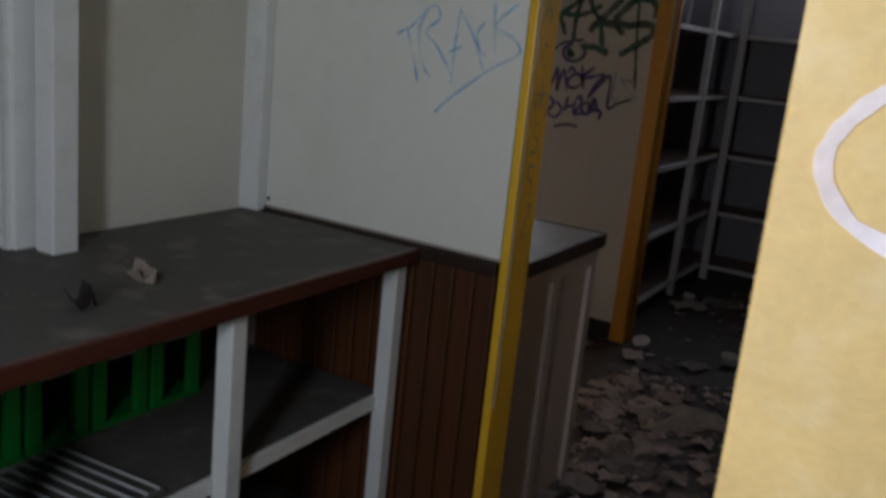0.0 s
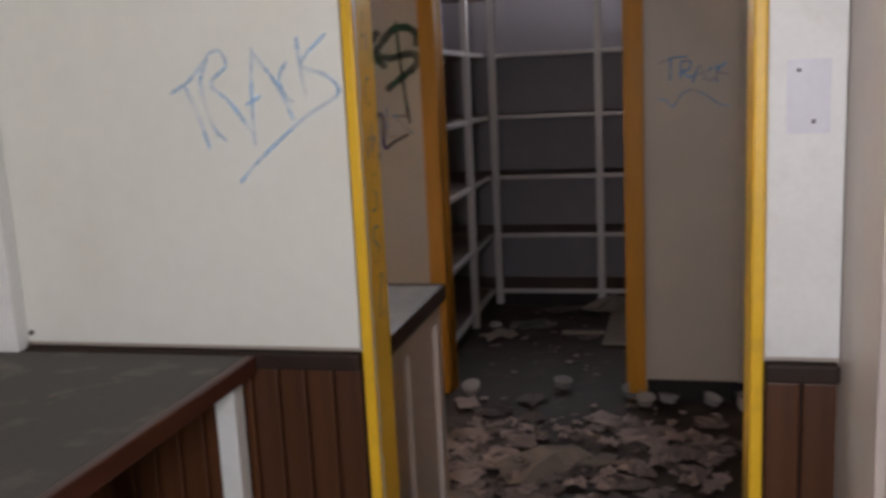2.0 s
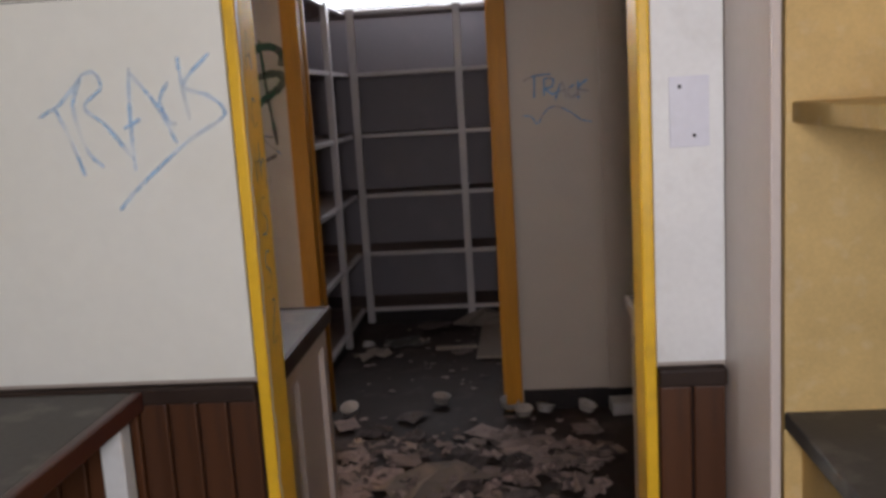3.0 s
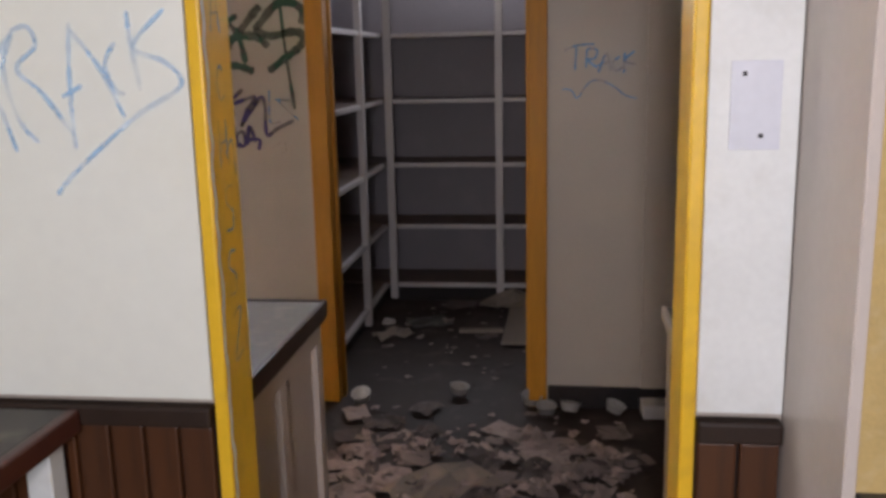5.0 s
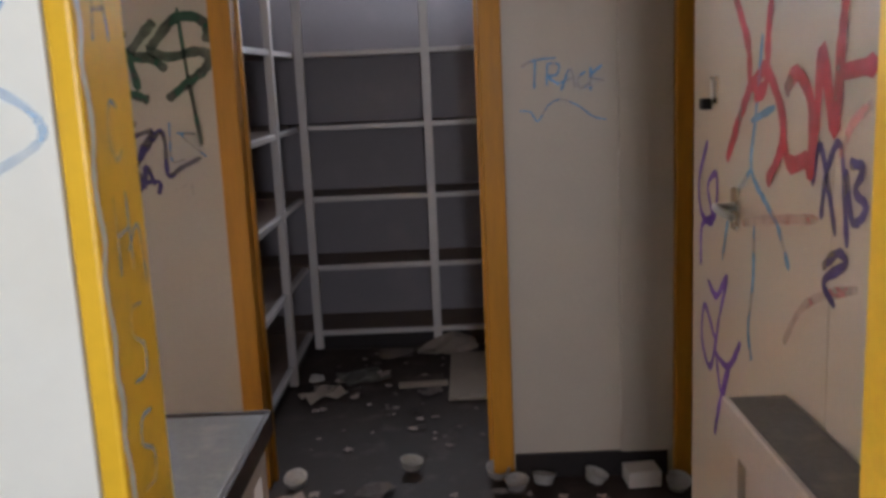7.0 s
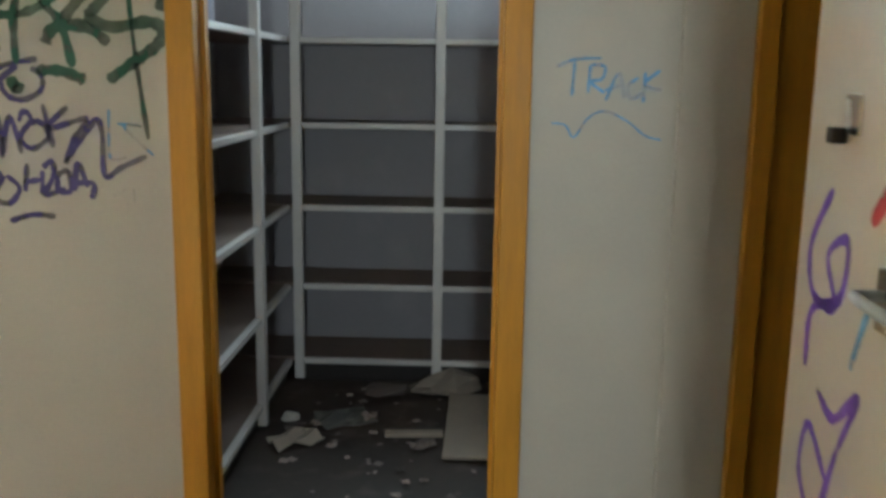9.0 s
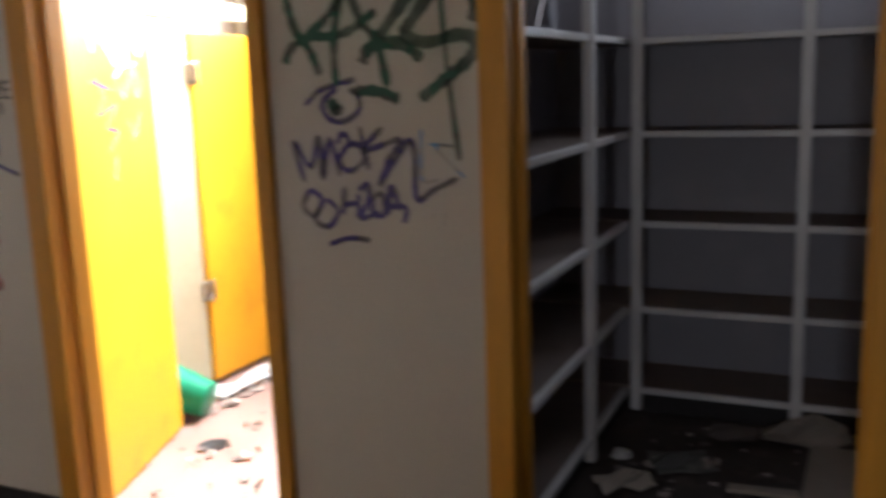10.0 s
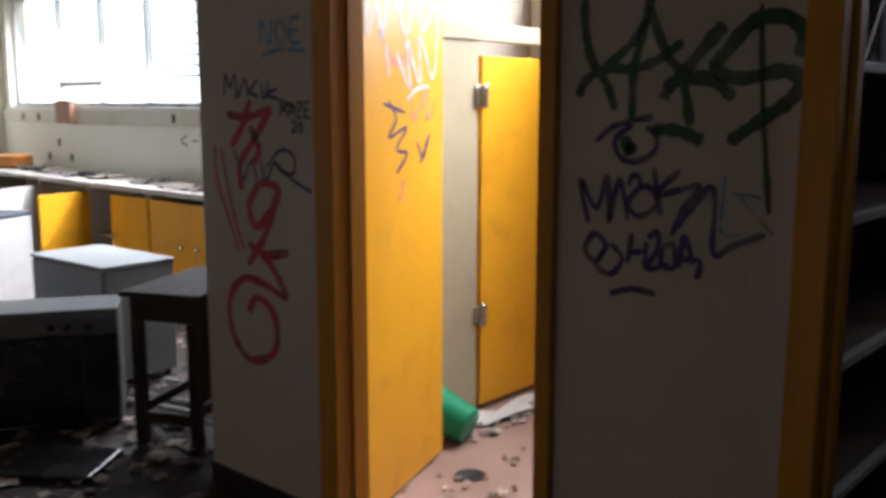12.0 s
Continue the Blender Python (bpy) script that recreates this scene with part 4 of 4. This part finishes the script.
tag_on(leaf, [[(3.156, 1.659), (3.123, 1.611), (3.046, 1.519), (3.024, 1.443), (2.944, 1.48)], [(2.917, 1.634), (2.92, 1.595), (2.932, 1.536), (2.942, 1.444), (3.006, 1.422)], [(3.024, 1.443), (3.092, 1.374), (3.175, 1.28)], [(2.944, 1.485), (2.854, 1.395), (2.858, 1.324), (2.924, 1.26)], [(2.837, 1.43), (2.786, 1.464), (2.719, 1.41), (2.722, 1.289)], [(2.854, 1.395), (2.815, 1.31), (2.725, 1.326)], [(2.722, 1.289), (2.695, 1.401), (2.68, 1.499), (2.626, 1.378), (2.612, 1.505), (2.599, 1.586)], [(2.613, 1.464), (2.492, 1.476)]], 0.032, xL, INK_RED, "thick red sprayed tag", 10)
tag_on(leaf, [[(3.322, 1.312), (3.393, 1.212), (3.366, 1.134), (3.278, 1.134), (3.319, 1.207), (3.25, 1.241), (3.26, 1.15), (3.365, 1.107), (3.372, 1.008)], [(3.311, 0.987), (3.24, 0.963), (3.163, 1.027), (3.215, 0.923)], [(3.25, 0.86), (3.334, 0.919), (3.356, 0.828), (3.28, 0.781), (3.215, 0.923)], [(3.258, 0.83), (3.146, 0.825), (3.061, 0.906)], [(3.146, 0.825), (3.207, 0.71), (3.241, 0.627)], [(3.234, 0.823), (3.186, 0.745), (3.126, 0.845)]], 0.019, xL, INK_PURPLE, "purple marker tag", 11)
tag_on(leaf, [[(2.963, 1.537), (2.996, 1.379), (3.015, 1.278), (2.928, 1.222), (2.864, 1.189), (2.801, 1.118)], [(3.015, 1.278), (3.141, 1.18), (3.199, 1.057)], [(2.991, 1.168), (2.991, 1.054), (3.015, 0.953), (2.993, 0.888)], [(3.02, 1.372), (2.887, 1.404)]], 0.017, xL, INK_BLUE, "pale blue sprayed figure", 12)
tag_on(leaf, [[(2.82, 0.976), (2.743, 1.061), (2.648, 1.109), (2.525, 1.148)], [(3.063, 1.162), (2.895, 1.195), (2.681, 1.229)], [(2.602, 1.337), (2.566, 1.39), (2.496, 1.425)]], 0.018, xL, INK_PINK, "faint pink spray", 13)
tag_on(leaf, [[(2.709, 1.281), (2.679, 1.348), (2.612, 1.213)], [(2.67, 1.231), (2.649, 1.315), (2.603, 1.354), (2.569, 1.203)], [(2.571, 1.331), (2.523, 1.328), (2.548, 1.292), (2.508, 1.273), (2.553, 1.245), (2.58, 1.322)], [(2.656, 1.154), (2.599, 1.189), (2.573, 1.176), (2.65, 1.132), (2.603, 1.102)]], 0.018, xL, INK_NAVY, "navy marker tag", 14)
tag_on(stub, [[(1.941, 1.554), (1.878, 1.558), (1.886, 1.514), (1.924, 1.478)], [(1.817, 1.536), (1.851, 1.467), (1.785, 1.466), (1.725, 1.474)], [(1.754, 1.507), (1.736, 1.44), (1.748, 1.406)], [(1.907, 1.393), (1.869, 1.426), (1.802, 1.409), (1.736, 1.338)]], 0.014, on_x(-0.05), INK_BLUE, "faint blue scribble", 16)
on_leaf = lambda u, v, lift: (u, -lift, v)
tag_on(wleaf, [[(0.113, 1.93), (0.101, 1.772), (0.19, 1.885), (0.215, 1.761), (0.272, 1.907)], [(0.336, 1.93), (0.431, 1.795), (0.507, 1.93)], [(0.558, 1.93), (0.59, 1.817), (0.717, 1.93), (0.748, 1.795)], [(0.253, 1.75), (0.272, 1.637)], [(0.336, 1.728), (0.463, 1.592), (0.431, 1.772), (0.558, 1.615), (0.558, 1.795), (0.685, 1.637), (0.736, 1.795)], [(0.431, 1.547), (0.526, 1.592), (0.653, 1.604)]], 0.02, on_leaf, INK_WHITE, "white sprayed tag", 13)
tag_on(wleaf, [[(0.463, 1.57), (0.507, 1.48), (0.621, 1.592), (0.634, 1.48), (0.717, 1.547)], [(0.399, 1.255), (0.367, 1.165)], [(0.19, 1.795), (0.336, 1.682), (0.494, 1.75)]], 0.035, on_leaf, INK_PINK, "pink sprayed tag", 14)
tag_on(wleaf, [[(0.272, 1.547), (0.336, 1.48), (0.272, 1.413), (0.431, 1.446), (0.336, 1.367), (0.431, 1.345), (0.336, 1.277)], [(0.526, 1.39), (0.59, 1.322), (0.653, 1.413), (0.558, 1.3)], [(0.228, 1.536), (0.418, 1.502)]], 0.014, on_leaf, INK_NAVY, "grey-blue marker", 15)
tag_on(frame_a.children[0], [q for k, c in enumerate("ACHSSZ") for q in lettering(c, 2.015 + 0.006 * (k % 2), 1.53 - 0.105 * k, 0.05, 0.075)] + [[(2.04, 1.34), (2.07, 1.36), (2.08, 1.30)]], 0.005, lambda u, v, lift: (-0.930 + lift, u, v), INK_PALE, "pale scribble", 15)
rnd_chip = random.Random(5)
tag_on(frame_a.children[0], [[(A0 - 0.004 + rnd_chip.uniform(-0.004, 0.006), 0.55 + 0.03 * k) for k in range(40)]], 0.011, lambda u, v, lift: (-0.930 + lift, u, v), WHITE, "chipped white undercoat along the edge", 17)
plate = thing("blank_switch_plate", boxes(((-0.160, A0 - 0.010, 1.345), (-0.090, A0 - 0.0065, 1.47)), bevel=0.001), PLATE, "pale blank plate with two screw holes on a white board", "wall plate")
for x, z in ((-0.142, 1.452), (-0.117, 1.365)):
    part("screw", boxes(((x - 0.003, A0 - 0.012, z - 0.003), (x + 0.003, A0 - 0.0105, z + 0.003))), SKIRT, plate)


for x, y, z in ((-1.762, A0 - 0.047, 1.61), (-1.717, A0 - 0.008, 0.965)):
    thing("rusty_screw", lathe([(0.006, 0), (0.005, 0.002), (0.002, 0.003)], 10), SKIRT, "small dark screw head in the white board", "screw", "screws in the white boards", m=pose(x, y + 0.002, z, 90))


# ---- rubbish on the floors ----
def sheet_mesh(rnd, w, d, lift):
    """Corners of a crumpled sheet: a small grid with a torn outline, bent up from the floor."""
    n = 4
    ph, fx, fy = rnd.uniform(0, 6), rnd.uniform(1, 4), rnd.uniform(1, 4)
    verts = []
    for i in range(n):
        for j in range(n):
            u, v = i / (n - 1) - 0.5, j / (n - 1) - 0.5
            edge = 1 + rnd.uniform(-0.10, 0.06)
            verts.append((w * u * edge, d * v * edge, 0.004 + lift * (0.5 + 0.5 * math.sin(ph + fx * 3 * u + fy * 3 * v)) * rnd.uniform(0.4, 1)))
    faces = [(i * n + j, (i + 1) * n + j, (i + 1) * n + j + 1, i * n + j + 1) for i in range(n - 1) for j in range(n - 1)]
    return verts, faces


def litter(name, areas, seed, mat, label, sizes, lift, level=0.0):
    """Countless bits of paper and plaster over floor areas (x0, x1, y0, y1, count)."""
    rnd = random.Random(seed)
    verts, faces = [], []
    for x0, x1, y0, y1, count in areas:
        for _ in range(count):
            w = rnd.uniform(*sizes) * rnd.uniform(0.6, 1.0)
            v, f = sheet_mesh(rnd, w, w * rnd.uniform(0.5, 1.1), lift * rnd.uniform(0.2, 1))
            m = pose(rnd.uniform(x0, x1), rnd.uniform(y0, y1), level + rnd.uniform(0.0, 0.012 if level == 0 else 0.001), 0, 0, rnd.uniform(0, 360))
            base = len(verts)
            verts += [tuple(m @ Vector(p)) for p in v]
            faces += [tuple(base + i for i in q) for q in f]
    me = bpy.data.meshes.new(name)
    me.from_pydata(verts, [], faces)
    me.materials.append(mat)
    return tagged(new(name, me), label, "litter", kind="stuff")


litter("floor_litter", [(-0.95, -0.2, 0.6, 2.6, 90), (-1.25, -0.15, 2.6, 3.95, 150), (-1.3, -0.1, 3.7, 4.3, 24), (-1.32, -0.3, 4.5, 6.05, 5), (-9.5, -5.4, 3.0, 5.9, 300)],
       3, PAPER, "torn dirty papers and plaster scattered over the dark floor", (0.06, 0.19), 0.03)
litter("floor_scraps", [(-1.25, -0.15, 2.4, 4.1, 230), (-4.6, -1.4, 2.6, 4.3, 260), (-5.6, -3.9, 3.2, 5.9, 330)],
       12, PAPER, "small torn scraps of paper and plaster on the floor", (0.03, 0.11), 0.035)
litter("plaster_scraps", [(-5.9, -3.95, 3.3, 5.9, 150), (-9.0, -5.9, 3.3, 5.9, 120)],
       14, PLASTER, "pale broken plaster and paper over the kitchen floor", (0.03, 0.13), 0.03)
litter("floor_crumbs", [(-1.3, -0.1, 2.2, 4.3, 260), (-1.32, -0.3, 4.5, 6.05, 90), (-3.4, -2.15, 4.6, 6.4, 60), (-9.5, -3.95, 3.0, 5.9, 500)],
       4, PAPER, "small crumbs of plaster and paper on the floor", (0.015, 0.05), 0.012)


litter("washroom_rubble", [(-3.42, -3.2, 5.5, 6.45, 120), (-3.45, -2.2, 6.25, 6.47, 120), (-3.1, -2.3, 4.6, 6.2, 40)], 9, PLASTER, "crumbled plaster along the foot of the washroom wall", (0.012, 0.06), 0.03)
litter("counter_crumbs", [(-1.76, -1.24, 0.2, 1.92, 34)], 6, CARD, "pale crumbs of plaster on the dusty counter", (0.006, 0.02), 0.006, 0.929)
litter("bench_rubbish", [(-10.3, -6.0, 6.0, 6.42, 60)], 7, PAPER, "torn scraps covering the window bench", (0.05, 0.2), 0.03, 0.904)
litter("ledge_rubbish", [(-9.2, -6.0, 6.50, 6.56, 14)], 8, PAPER, "scraps lying on the window sill", (0.04, 0.12), 0.03, 1.499)


def single_sheet(name, x, y, w, d, turn, mat, label, category, seed, lift=0.04):
    v, f = sheet_mesh(random.Random(seed), w, d, lift)
    bm = bmesh.new()
    vs = [bm.verts.new(p) for p in v]
    for q in f:
        bm.faces.new([vs[i] for i in q])
    ob = thing(name, bm, mat, label, category, m=pose(x, y, 0.004, 0, 0, turn))
    s = ob.modifiers.new("thickness", "SOLIDIFY")
    s.thickness = 0.003
    return ob


def scrap(name, x, y, z, w, d, turn, mat, label, seed):
    ob = single_sheet(name, x, y, w, d, turn, mat, label, "paper", seed, 0.05)
    ob.location.z = z
    return ob


scrap("crumpled_paper", -1.39, 1.24, 0.931, 0.055, 0.05, 30, CARD, "crumpled white paper on the dusty counter", 31)
scrap("dark_rag", -1.33, 1.05, 0.931, 0.05, 0.04, 10, SKIRT, "small dark scrap on the dusty counter", 32)
for k, (x, y) in enumerate(((-9.4, 6.2), (-8.9, 6.25), (-8.3, 6.15), (-7.9, 6.2), (-7.3, 6.22), (-6.6, 6.1), (-6.2, 6.2))):
    scrap("bench_paper", x, y, 0.907, 0.3, 0.16, 25 * k, CARD if k % 2 else DUSTY, "torn dirty sheet on the window bench", 40 + k)
single_sheet("torn_cardboard", -1.29, 5.35, 0.21, 0.15, 35, CARD, "torn pale cardboard sheet on the pantry floor", "cardboard", 21)
single_sheet("grey_film", -1.12, 5.60, 0.24, 0.2, 25, DUSTY, "grey crumpled plastic film on the pantry floor", "plastic film", 25, 0.03)
single_sheet("crumpled_cloth", -0.70, 5.98, 0.33, 0.18, 12, CARD, "crumpled pale cloth by the pantry shelves", "cloth", 22, 0.09)
single_sheet("plastic_sheet", -0.80, 3.55, 0.40, 0.26, 40, CARD, "crumpled clear plastic sheet on the floor", "plastic sheet", 23, 0.06)
single_sheet("white_rag", -3.34, 5.92, 0.6, 0.13, 88, PLASTIC, "crumpled white rag along the cubicle door", "rag", 24, 0.07)
thing("floor_panel", boxes(((-0.13, -0.12, 0), (0.13, 0.36, 0.012)), ((-0.13, -0.36, 0.002), (0.13, -0.122, 0.014)), bevel=0.002), CARD, "pale folded card lying on the pantry floor", "card", m=pose(-0.55, 5.55, 0.012, 0, 0, -1))
thing("timber_strip", boxes(((-0.12, -0.028, 0), (0.12, 0.028, 0.014)), bevel=0.002), CARD, "short pale timber strip on the pantry floor", "offcut", m=pose(-0.81, 5.43, 0.012, 0, 0, 4))
thing("paper_box", boxes(((-0.06, -0.05, 0), (0.06, 0.05, 0.06)), bevel=0.004), PLASTIC, "small white box beside the skirting", "box", m=pose(0.015, 4.30, 0.005, 0, 0, 4))


def tub(m):
    return thing("plastic_tub", lathe([(0.03, 0), (0.033, 0.002), (0.042, 0.032), (0.045, 0.034), (0.045, 0.037), (0.039, 0.035), (0.031, 0.004)], 18), TUBMAT,
                 "dirty white plastic tub lying on the floor", "tub", "tubs on the floor", m=m)


first_tub = tub(pose(-0.44, 4.28, 0.012, 10, 0, 0))
for x, y, rx, ry in ((-0.344, 4.283, -15, 5), (-0.16, 4.29, 0, 20), (0.125, 4.22, 25, 0), (-0.507, 4.37, 12, 12), (-0.83, 4.46, 0, 8), (-1.25, 4.36, 20, 10), (-1.353, 5.62, 165, 0)):
    copy_thing(first_tub, pose(x, y, 0.022, rx, ry, 30 * x))
